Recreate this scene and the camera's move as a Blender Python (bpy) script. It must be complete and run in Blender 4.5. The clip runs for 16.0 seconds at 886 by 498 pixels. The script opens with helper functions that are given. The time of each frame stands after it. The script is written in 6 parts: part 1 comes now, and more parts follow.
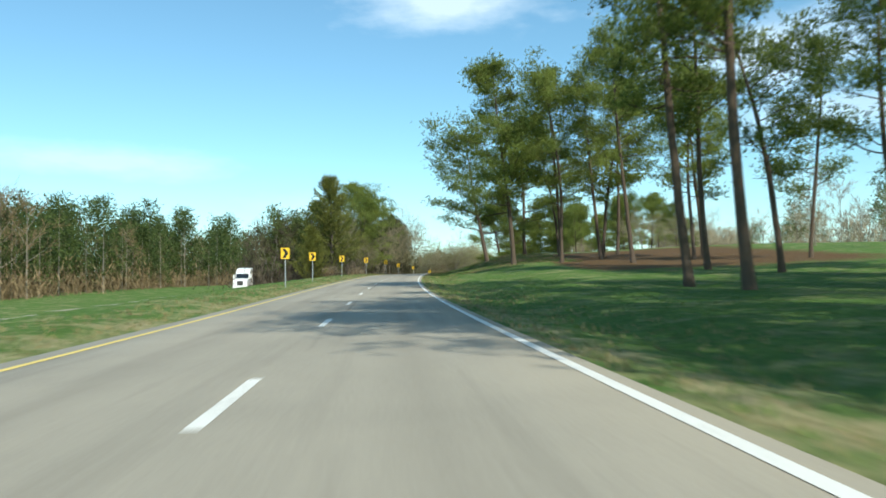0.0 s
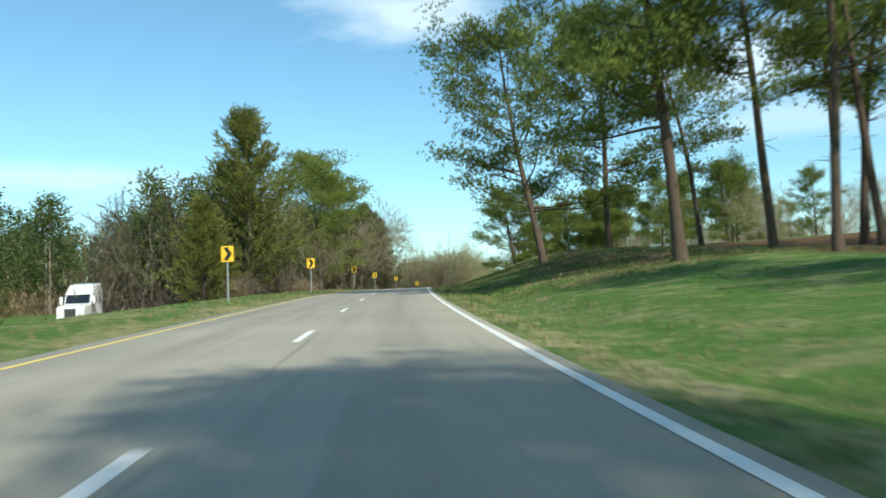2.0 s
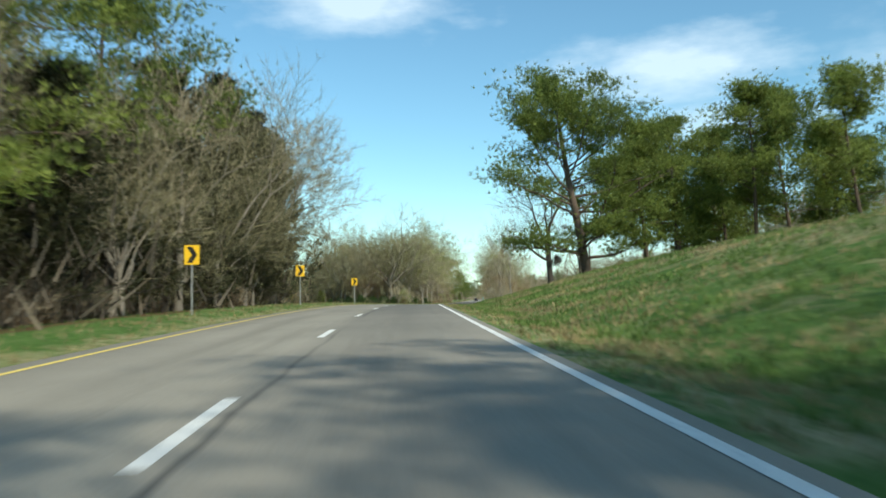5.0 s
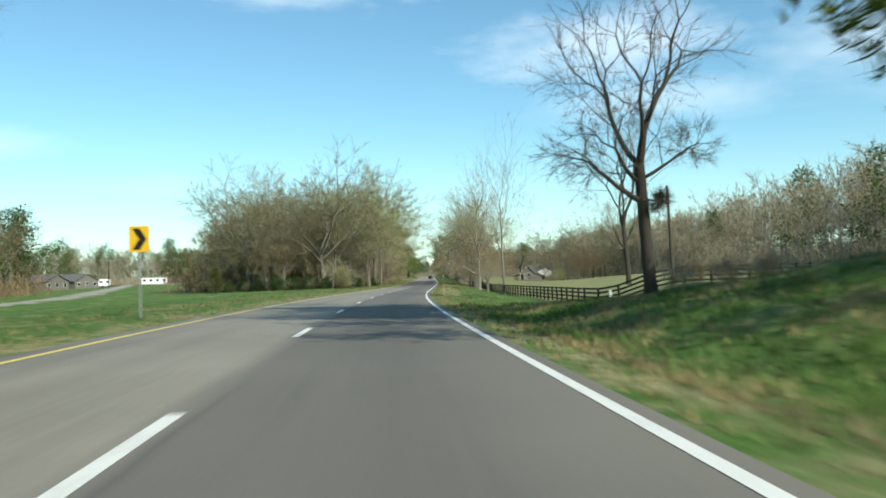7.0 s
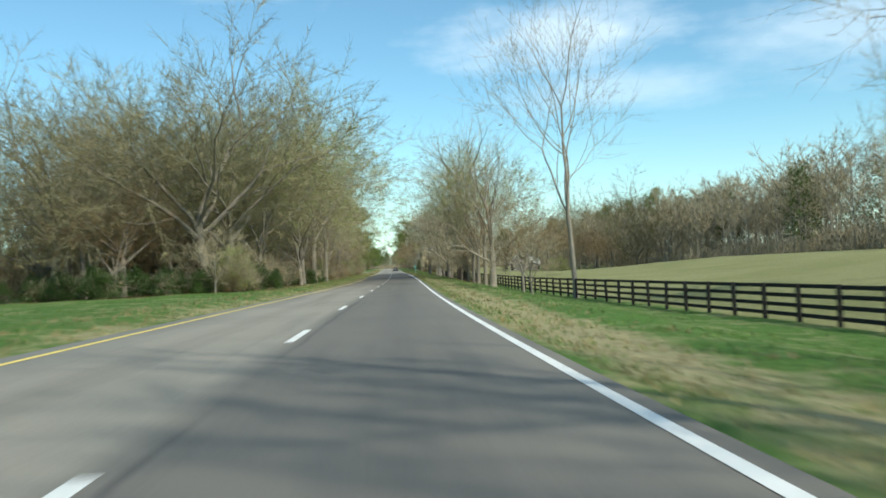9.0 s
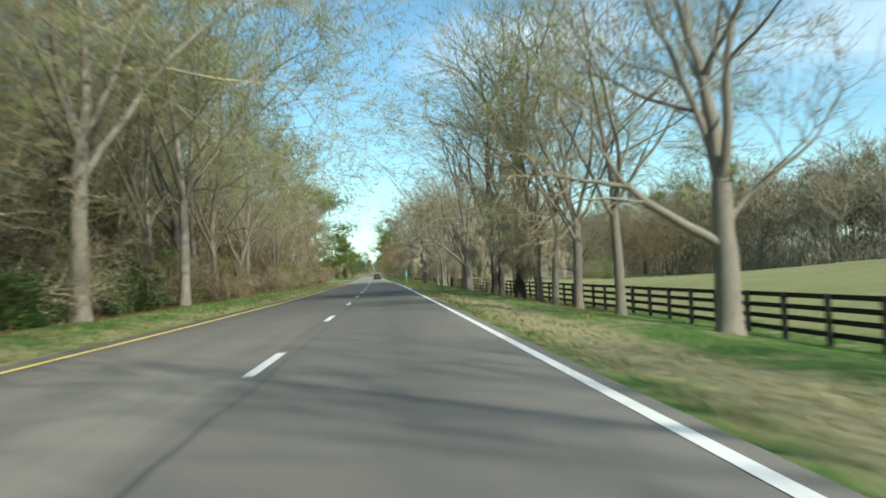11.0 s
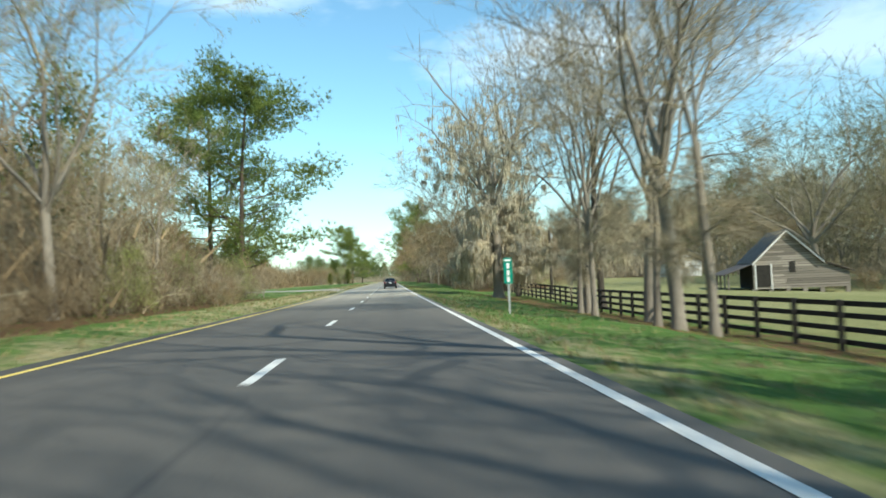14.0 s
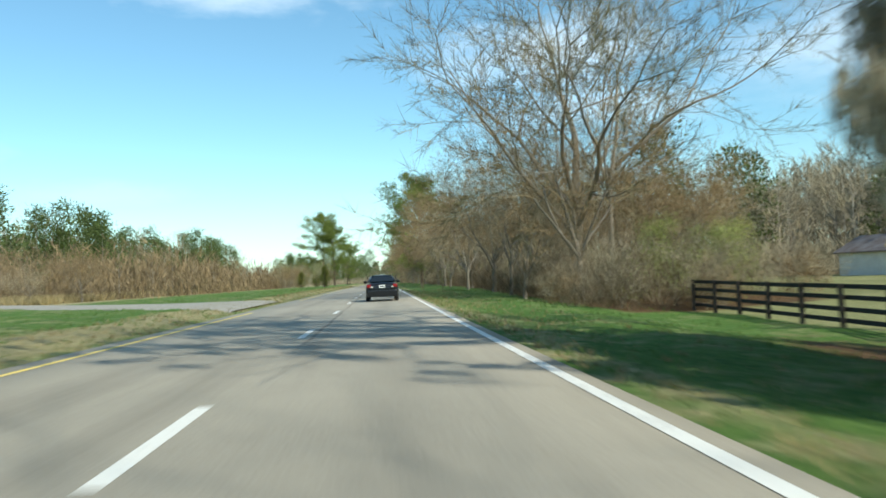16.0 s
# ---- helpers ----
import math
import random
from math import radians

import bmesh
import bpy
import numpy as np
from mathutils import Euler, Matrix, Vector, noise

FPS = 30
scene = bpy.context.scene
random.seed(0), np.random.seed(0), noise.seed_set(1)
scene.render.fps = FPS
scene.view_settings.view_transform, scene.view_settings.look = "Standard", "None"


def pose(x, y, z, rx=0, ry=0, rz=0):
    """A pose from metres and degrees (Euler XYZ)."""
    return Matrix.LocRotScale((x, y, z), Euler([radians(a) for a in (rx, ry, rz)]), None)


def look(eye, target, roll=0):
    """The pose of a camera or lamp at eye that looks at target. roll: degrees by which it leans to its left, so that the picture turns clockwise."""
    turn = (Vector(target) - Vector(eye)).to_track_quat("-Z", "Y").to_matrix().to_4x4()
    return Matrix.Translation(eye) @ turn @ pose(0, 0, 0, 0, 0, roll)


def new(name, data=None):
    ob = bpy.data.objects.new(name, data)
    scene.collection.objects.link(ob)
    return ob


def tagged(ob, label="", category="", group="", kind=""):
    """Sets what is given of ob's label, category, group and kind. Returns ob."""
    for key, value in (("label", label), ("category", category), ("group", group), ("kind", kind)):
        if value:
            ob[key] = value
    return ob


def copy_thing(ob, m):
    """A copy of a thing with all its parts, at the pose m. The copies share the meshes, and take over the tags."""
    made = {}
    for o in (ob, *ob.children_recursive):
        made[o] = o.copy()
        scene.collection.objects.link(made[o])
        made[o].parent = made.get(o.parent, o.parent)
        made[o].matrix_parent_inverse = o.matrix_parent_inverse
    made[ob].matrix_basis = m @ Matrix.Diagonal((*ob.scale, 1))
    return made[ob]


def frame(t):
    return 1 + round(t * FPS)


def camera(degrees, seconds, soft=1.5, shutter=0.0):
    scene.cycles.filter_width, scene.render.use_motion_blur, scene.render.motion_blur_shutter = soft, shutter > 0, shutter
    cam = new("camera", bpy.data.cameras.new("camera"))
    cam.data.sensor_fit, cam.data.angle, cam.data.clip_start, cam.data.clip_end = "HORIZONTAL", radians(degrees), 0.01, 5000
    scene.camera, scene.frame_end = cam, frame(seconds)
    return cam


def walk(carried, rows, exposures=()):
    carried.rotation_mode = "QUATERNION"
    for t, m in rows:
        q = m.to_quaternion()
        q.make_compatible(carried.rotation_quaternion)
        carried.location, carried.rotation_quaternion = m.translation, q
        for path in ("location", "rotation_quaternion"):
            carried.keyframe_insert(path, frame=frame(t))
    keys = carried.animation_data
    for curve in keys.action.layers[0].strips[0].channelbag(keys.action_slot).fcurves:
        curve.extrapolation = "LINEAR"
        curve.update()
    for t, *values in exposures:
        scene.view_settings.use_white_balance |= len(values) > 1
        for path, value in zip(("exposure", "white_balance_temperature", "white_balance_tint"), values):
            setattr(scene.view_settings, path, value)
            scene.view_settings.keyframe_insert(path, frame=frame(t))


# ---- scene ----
# Camera and drive
cam = camera(57.36, 16.0, soft=1.7, shutter=0.3)


def gaze(x, y, z, yaw, pitch, roll):
    return pose(x, y, z, 90 + pitch, 0, yaw) @ pose(0, 0, 0, 0, 0, roll)


PATH = [
    (0, gaze(1.435, 0.350, 1.145, 9.55, 3.40, -0.95)),
    (0.5, gaze(-2.375, 16.093, 1.588, 9.46, 3.70, -1.17)),
    (1, gaze(-6.094, 31.835, 2.097, 9.09, 3.96, -1.72)),
    (1.5, gaze(-9.653, 47.584, 2.670, 8.48, 4.22, -2.16)),
    (2, gaze(-13.092, 63.337, 3.294, 7.71, 4.17, -2.12)),
    (2.5, gaze(-16.336, 79.065, 3.950, 6.98, 4.09, -1.87)),
    (3, gaze(-19.319, 94.738, 4.620, 6.27, 4.31, -1.79)),
    (3.5, gaze(-22.227, 110.318, 5.282, 5.77, 4.14, -1.68)),
    (4, gaze(-24.861, 125.836, 5.906, 5.06, 4.04, -1.60)),
    (4.5, gaze(-27.262, 141.303, 6.460, 4.17, 3.88, -1.38)),
    (5, gaze(-29.414, 156.736, 6.917, 3.08, 3.59, -1.08)),
    (5.5, gaze(-31.293, 172.138, 7.266, 1.71, 3.11, -0.88)),
    (6, gaze(-32.722, 187.526, 7.515, 0.63, 3.03, -1.17)),
    (6.5, gaze(-33.957, 202.942, 7.657, -0.27, 2.49, -1.41)),
    (7, gaze(-35.025, 218.454, 7.695, -0.94, 1.81, -1.80)),
    (7.5, gaze(-35.902, 234.060, 7.646, -1.52, 1.55, -2.08)),
    (8, gaze(-36.541, 249.755, 7.547, -2.31, 1.60, -2.26)),
    (8.5, gaze(-37.069, 265.562, 7.428, -3.17, 1.27, -2.45)),
    (9, gaze(-37.286, 281.518, 7.308, -3.88, 1.15, -2.74)),
    (9.5, gaze(-37.249, 297.616, 7.193, -4.63, 1.28, -2.92)),
    (10, gaze(-37.043, 313.857, 7.088, -5.12, 1.44, -2.97)),
    (10.5, gaze(-36.737, 330.169, 7.002, -5.32, 1.58, -2.94)),
    (11, gaze(-36.422, 346.481, 6.940, -5.09, 1.67, -2.89)),
    (11.5, gaze(-36.092, 362.792, 6.898, -4.91, 1.65, -2.81)),
    (12, gaze(-35.781, 379.103, 6.878, -4.79, 1.75, -3.11)),
    (12.5, gaze(-35.548, 395.419, 6.880, -4.58, 1.81, -3.56)),
    (13, gaze(-35.366, 411.750, 6.901, -4.50, 2.08, -3.25)),
    (13.5, gaze(-35.251, 428.106, 6.928, -4.15, 2.13, -2.85)),
    (14, gaze(-35.260, 444.481, 6.946, -3.90, 2.10, -2.52)),
    (14.5, gaze(-35.268, 460.861, 6.947, -4.05, 2.05, -2.49)),
    (15, gaze(-35.274, 477.241, 6.936, -4.25, 2.21, -2.67)),
    (15.5, gaze(-35.248, 493.629, 6.927, -4.38, 2.15, -2.70)),
    (16, gaze(-35.178, 510.020, 6.935, -4.48, 2.17, -2.52)),
]
walk(cam, PATH, exposures=[(0, 0.34, 6250, 3), (3.2, 0.28, 6250, 3), (5.5, 0.22, 6250, 3), (8.5, 0.24, 6250, 3), (11, 0.38, 6250, 3), (12.5, 0.54, 6250, 3), (14.6, 0.54, 6250, 3), (16, 0.34, 6250, 3)])

# Road: heading (degrees, every 30 m), grade and cross fall (degrees, every 60 m), along the dashed line
HEADING = [14.20, 13.95, 13.69, 13.43, 12.32, 10.99, 9.64, 7.92, 5.89, 4.41, 2.98, 1.14, -0.40, -1.13, -1.19, -0.75, -0.56, -0.08, -0.11, 0.01, -0.01]
GRADE = [0.0108, 0.0256, 0.0393, 0.0398, 0.0179, -0.0049, -0.0070, -0.0027, 0.0016, -0.0009, 0.0027, 0.0031, 0.0010]
FALL = [-1.40, -1.23, 0.05, -0.28, -0.56, 0.81, 0.98, 0.57, 0.29, 0.08, 0.04, 0.02, 0.00]
DASH_START, YELLOW = 30.69, 3.73
STEP = 2.0
S0, S1 = -240.0, 1500.0
S_AXIS = np.arange(S0, S1, STEP)


def glide(first, gap, values, s):
    """Smooth curve through evenly spaced values."""
    v = np.asarray(values, float)
    u = np.clip((np.asarray(s, float) - first) / gap, 0, len(v) - 1.0001)
    i = u.astype(int)
    u = u - i
    a, b, c, d = v[np.maximum(i - 1, 0)], v[i], v[i + 1], v[np.minimum(i + 2, len(v) - 1)]
    return 0.5 * (2 * b + (c - a) * u + (2 * a - 5 * b + 4 * c - d) * u * u + (3 * b - a - 3 * c + d) * u ** 3)


H_AXIS = np.radians(glide(-60, 30, HEADING, S_AXIS))
G_AXIS = glide(-60, 60, GRADE, S_AXIS) * (S_AXIS > -70)
B_AXIS = np.tan(np.radians(glide(-60, 60, FALL, S_AXIS)))
X_AXIS, Y_AXIS, Z_AXIS = (np.cumsum(q) * STEP for q in (-np.sin(H_AXIS), np.cos(H_AXIS), G_AXIS))
ZERO = int(round(-S0 / STEP))
X_AXIS, Y_AXIS, Z_AXIS = X_AXIS - X_AXIS[ZERO], Y_AXIS - Y_AXIS[ZERO], Z_AXIS - Z_AXIS[ZERO]


def steps(x, a, b):
    t = np.clip((x - a) / (b - a), 0, 1)
    return t * t * (3 - 2 * t)


BANK_S = [-240, 40, 70, 92, 110, 140, 170, 205, 228, 238, 247, 255, 263, 285, 320, 360, 500, 545, 600, 700, 1500]
BANK_Z = [0.0, 0.1, 0.7, 1.3, 1.9, 3.0, 3.6, 3.1, 2.85, 2.4, 1.4, 0.1, -0.85, -1.2, -1.2, -1.25, -1.25, -0.85, -0.3, 0.0, 0.0]
OTHER_S = [-240, 0, 130, 200, 260, 302, 350, 400, 500, 600, 1500]
OTHER_X = [-28, -28, -28.5, -29, -33, -41, -55, -71, -104, -138, -400]
OTHER_Z = [-2.4, -2.4, -2.4, -1.6, -0.6, -0.3, -0.1, 0.4, 1.0, 1.5, 1.5]


def lie(s, off):
    """Height of the ground above the road's axis."""
    s, off = np.asarray(s, float), np.asarray(off, float)
    amp = np.interp(s, BANK_S, BANK_Z)
    reach = np.where(amp > 0, 20.0, 14.0)
    right = amp * steps(off, 5.2, reach)
    right = right - 0.25 * np.exp(-((off - 6.4) / 1.3) ** 2) * (off > 0)
    right = right + steps(off, 22, 60) * np.interp(s, [-240, 60, 130, 200, 300, 360, 420, 470, 520, 580, 640, 1500], [0.3, 1.0, 1.2, 0.6, 0.6, 1.9, 1.7, -0.6, -1.4, -0.1, -0.2, 0.3])
    right = right + steps(off, 16.8, 22) * np.interp(s, [248, 258, 275, 300, 325, 350, 545, 580], [0, 0.9, 1.5, 1.3, 0.9, 0.4, 0.2, 0])
    near = np.interp(s, OTHER_S, OTHER_Z)
    edge = np.interp(s, OTHER_S, OTHER_X)
    left = 0.15 * steps(-off, 4.2, 5.4) + (near - 0.15) * steps(-off, 8, -edge - 6)
    left = left + steps(-off, -edge + 6, -edge + 70) * np.interp(s, [-240, 130, 280, 400, 700, 1500], [-0.5, -0.5, 0.6, 0.5, 0.0, 0.0])
    tilt = np.interp(s, S_AXIS, B_AXIS)
    slab = -0.06 * (np.abs(off) < 5.5)
    return np.where(off > 0, right, left) - np.clip(off, -6, 6) * tilt + slab


def along(s, off):
    s, off = np.asarray(s, float), np.asarray(off, float)
    h = np.interp(s, S_AXIS, H_AXIS)
    return np.interp(s, S_AXIS, X_AXIS) + off * np.cos(h), np.interp(s, S_AXIS, Y_AXIS) + off * np.sin(h)


def axis_z(s):
    return np.interp(s, S_AXIS, Z_AXIS)


def deck(s, off, up=0.0):
    """Points on the road's surface."""
    x, y = along(s, off)
    z = axis_z(s) - np.asarray(off) * np.interp(s, S_AXIS, B_AXIS) + up
    return np.stack(np.broadcast_arrays(x, y, z), -1)


def land(s, off, up=0.0):
    x, y = along(s, off)
    return np.stack(np.broadcast_arrays(x, y, axis_z(s) + lie(s, off) + up), -1)


def spot(s, off, sink=0.0):
    return Vector([float(q) for q in land(s, off, -sink)])


def course(s):
    """The road's heading in degrees."""
    return math.degrees(float(np.interp(s, S_AXIS, H_AXIS)))


# ---------------------------------------------------------------- world and sun
SUN_TO = Vector((0.58, -0.75, 0.74)).normalized()


def build_world():
    w = bpy.data.worlds.new("sky")
    scene.world = w
    w.use_nodes = True
    nt = w.node_tree
    nt.nodes.clear()
    N, L = nt.nodes.new, nt.links.new
    out, bg, sky = N("ShaderNodeOutputWorld"), N("ShaderNodeBackground"), N("ShaderNodeTexSky")
    sky.sky_type, sky.sun_disc = "NISHITA", False
    sky.sun_elevation = math.asin(SUN_TO.z)
    sky.sun_rotation = math.atan2(SUN_TO.x, SUN_TO.y)
    sky.air_density, sky.dust_density, sky.ozone_density = 1.0, 0.4, 1.6
    co = N("ShaderNodeTexCoord")
    sep = N("ShaderNodeSeparateXYZ")
    L(co.outputs["Generated"], sep.inputs[0])

    def op(kind, a, b=None, clamp=False):
        n = N("ShaderNodeMath")
        n.operation, n.use_clamp = kind, clamp
        for k, q in enumerate((a, b)):
            if q is None:
                continue
            if isinstance(q, (int, float)):
                n.inputs[k].default_value = q
            else:
                L(q, n.inputs[k])
        return n.outputs[0]

    az = op("ARCTAN2", sep.outputs[0], sep.outputs[1])
    el = op("ARCSINE", sep.outputs[2])
    comb = N("ShaderNodeCombineXYZ")
    L(op("MULTIPLY", az, 1.0), comb.inputs[0])
    L(op("MULTIPLY", el, 2.6), comb.inputs[1])
    big, fine = N("ShaderNodeTexNoise"), N("ShaderNodeTexNoise")
    for n, sc, det in ((big, 9.0, 6.0), (fine, 34.0, 5.0)):
        n.inputs["Scale"].default_value, n.inputs["Detail"].default_value = sc, det
        n.inputs["Roughness"].default_value = 0.55
        L(comb.outputs[0], n.inputs["Vector"])
    wob = op("ADD", op("MULTIPLY", op("SUBTRACT", big.outputs[0], 0.5), 1.5), op("MULTIPLY", op("SUBTRACT", fine.outputs[0], 0.5), 0.4))
    total = None
    # azimuth, elevation, half width, half height (degrees), weight
    for ca, ce, wa, we, k in ((-9, 20.6, 9.0, 2.5, 0.85), (12.5, 15.4, 9.5, 2.7, 0.85), (16, 11.5, 9, 1.8, 0.55), (-33, 9.2, 10, 1.3, 0.55), (-18, 6.5, 9, 1.3, 0.32), (33, 14, 11, 4, 0.62),
                              (4, 6.0, 12, 1.4, 0.22), (-60, 22, 20, 6, 0.8), (60, 25, 18, 7, 0.8), (110, 30, 25, 8, 0.8), (-120, 26, 30, 8, 0.8), (180, 30, 30, 8, 0.8), (-22, 4.5, 20, 1.6, 0.2)):
        da = op("DIVIDE", op("SUBTRACT", az, radians(ca)), radians(wa))
        de = op("DIVIDE", op("SUBTRACT", el, radians(ce)), radians(we))
        rr = op("SQRT", op("ADD", op("MULTIPLY", da, da), op("MULTIPLY", de, de)))
        v = op("MULTIPLY", op("SUBTRACT", op("ADD", 1.15, wob), rr), 1.1, True)
        v = op("MULTIPLY", v, k)
        total = v if total is None else op("MAXIMUM", total, v)
    soft = op("MULTIPLY", op("POWER", total, 1.3), 0.7)
    haze = op("MULTIPLY", op("POWER", op("SUBTRACT", 1.0, op("MULTIPLY", el, 5.0, True), True), 2.0), 0.27)
    mix = N("ShaderNodeMixRGB")
    L(op("MAXIMUM", soft, haze), mix.inputs[0])
    tint = N("ShaderNodeMixRGB")
    tint.blend_type = "MULTIPLY"
    tint.inputs[0].default_value = 1.0
    L(sky.outputs[0], tint.inputs[1])
    tint.inputs[2].default_value = (0.80, 1.03, 1.0, 1)
    L(tint.outputs[0], mix.inputs[1])
    mix.inputs[2].default_value = (7.0, 7.6, 8.1, 1)
    L(mix.outputs[0], bg.inputs[0])
    bg.inputs[1].default_value = 0.14
    L(bg.outputs[0], out.inputs[0])


build_world()
sun = bpy.data.lights.new("sun", "SUN")
sun.energy, sun.angle, sun.color = 4.3, radians(0.6), (1.0, 0.92, 0.78)
new("sun", sun).matrix_world = look(SUN_TO * 100, (0, 0, 0))


# ---------------------------------------------------------------- materials
def shader(name, rough=0.8, metal=0.0, spec=0.3):
    m = bpy.data.materials.new(name)
    m.use_nodes = True
    nt = m.node_tree
    b = nt.nodes["Principled BSDF"]
    b.inputs["Roughness"].default_value, b.inputs["Metallic"].default_value = rough, metal
    b.inputs["Specular IOR Level"].default_value = spec
    return m, nt, b


def noise_node(nt, scale, detail=4.0, vector=None, rough=0.6):
    n = nt.nodes.new("ShaderNodeTexNoise")
    n.inputs["Scale"].default_value, n.inputs["Detail"].default_value, n.inputs["Roughness"].default_value = scale, detail, rough
    if vector is None:
        vector = nt.nodes.new("ShaderNodeTexCoord").outputs["Object"]
    nt.links.new(vector, n.inputs["Vector"])
    return n.outputs[0]


def ramp(nt, value, stops):
    r = nt.nodes.new("ShaderNodeValToRGB")
    e = r.color_ramp.elements
    while len(e) < len(stops):
        e.new(0.5)
    for k, (p, c) in zip(e, stops):
        k.position = p
        k.color = (*c, 1) if len(c) == 3 else c
    nt.links.new(value, r.inputs[0])
    return r.outputs[0]


def mixed(nt, fac, a, b, blend="MIX"):
    n = nt.nodes.new("ShaderNodeMixRGB")
    n.blend_type = blend
    for k, q in enumerate((fac, a, b)):
        if isinstance(q, (int, float)):
            n.inputs[k].default_value = q
        elif isinstance(q, tuple):
            n.inputs[k].default_value = (*q, 1) if len(q) == 3 else q
        else:
            nt.links.new(q, n.inputs[k])
    return n.outputs[0]


def calc(nt, kind, a, b=None, clamp=False):
    n = nt.nodes.new("ShaderNodeMath")
    n.operation, n.use_clamp = kind, clamp
    for k, q in enumerate((a, b)):
        if q is None:
            continue
        if isinstance(q, (int, float)):
            n.inputs[k].default_value = q
        else:
            nt.links.new(q, n.inputs[k])
    return n.outputs[0]


def bumped(nt, b, height, strength=0.4, distance=0.02):
    n = nt.nodes.new("ShaderNodeBump")
    n.inputs["Strength"].default_value, n.inputs["Distance"].default_value = strength, distance
    nt.links.new(height, n.inputs["Height"])
    nt.links.new(n.outputs[0], b.inputs["Normal"])


def plain(name, dark, light, scale=3.0, rough=0.7, metal=0.0, spec=0.3, bump=0.25, fine=30.0):
    """A surface mottled at two scales between two colours."""
    m, nt, b = shader(name, rough, metal, spec)
    a = noise_node(nt, scale)
    f = noise_node(nt, fine, 3.0)
    c = ramp(nt, a, ((0.3, dark), (0.7, light)))
    c = mixed(nt, 0.35, c, ramp(nt, f, ((0.3, tuple(q * 0.6 for q in dark)), (0.7, light))))
    nt.links.new(c, b.inputs["Base Color"])
    if bump:
        bumped(nt, b, f, bump)
    return m


def foliage(name, dark, light, thin=0.35, rough=0.6, spec=0.25):
    """Leaves: each island its own shade, some light passing through."""
    m, nt, b = shader(name, rough, 0.0, spec)
    g = nt.nodes.new("ShaderNodeNewGeometry")
    o = nt.nodes.new("ShaderNodeObjectInfo")
    mid = tuple((p + q) / 2 for p, q in zip(dark, light))
    c = ramp(nt, g.outputs["Random Per Island"], ((0.0, dark), (0.5, mid), (1.0, light)))
    c = mixed(nt, 0.35, c, ramp(nt, o.outputs["Random"], ((0.0, dark), (1.0, light))))
    c = mixed(nt, 1.0, c, ramp(nt, noise_node(nt, 0.6, 3.0), ((0.32, (0.58, 0.60, 0.62)), (0.68, (1.3, 1.27, 1.15)))), "MULTIPLY")
    nt.links.new(c, b.inputs["Base Color"])
    t = nt.nodes.new("ShaderNodeBsdfTranslucent")
    nt.links.new(c, t.inputs["Color"])
    mx = nt.nodes.new("ShaderNodeMixShader")
    mx.inputs[0].default_value = thin
    nt.links.new(b.outputs[0], mx.inputs[1])
    nt.links.new(t.outputs[0], mx.inputs[2])
    nt.links.new(mx.outputs[0], nt.nodes["Material Output"].inputs["Surface"])
    return m


def bark(name, dark, light, scale=2.5):
    m, nt, b = shader(name, 0.9, 0.0, 0.15)
    co = nt.nodes.new("ShaderNodeTexCoord").outputs["Object"]
    mp = nt.nodes.new("ShaderNodeMapping")
    mp.inputs["Scale"].default_value = (1, 1, 0.22)
    nt.links.new(co, mp.inputs[0])
    f = noise_node(nt, scale * 7, 5.0, mp.outputs[0])
    a = noise_node(nt, scale * 0.5, 3.0, co)
    o = nt.nodes.new("ShaderNodeObjectInfo")
    c = mixed(nt, f, dark, light)
    c = mixed(nt, calc(nt, "MULTIPLY", a, 0.5), c, tuple(q * 1.15 for q in light))
    c = mixed(nt, calc(nt, "MULTIPLY", o.outputs["Random"], 0.35), c, dark)
    nt.links.new(c, b.inputs["Base Color"])
    bumped(nt, b, f, 0.8, 0.05)
    return m


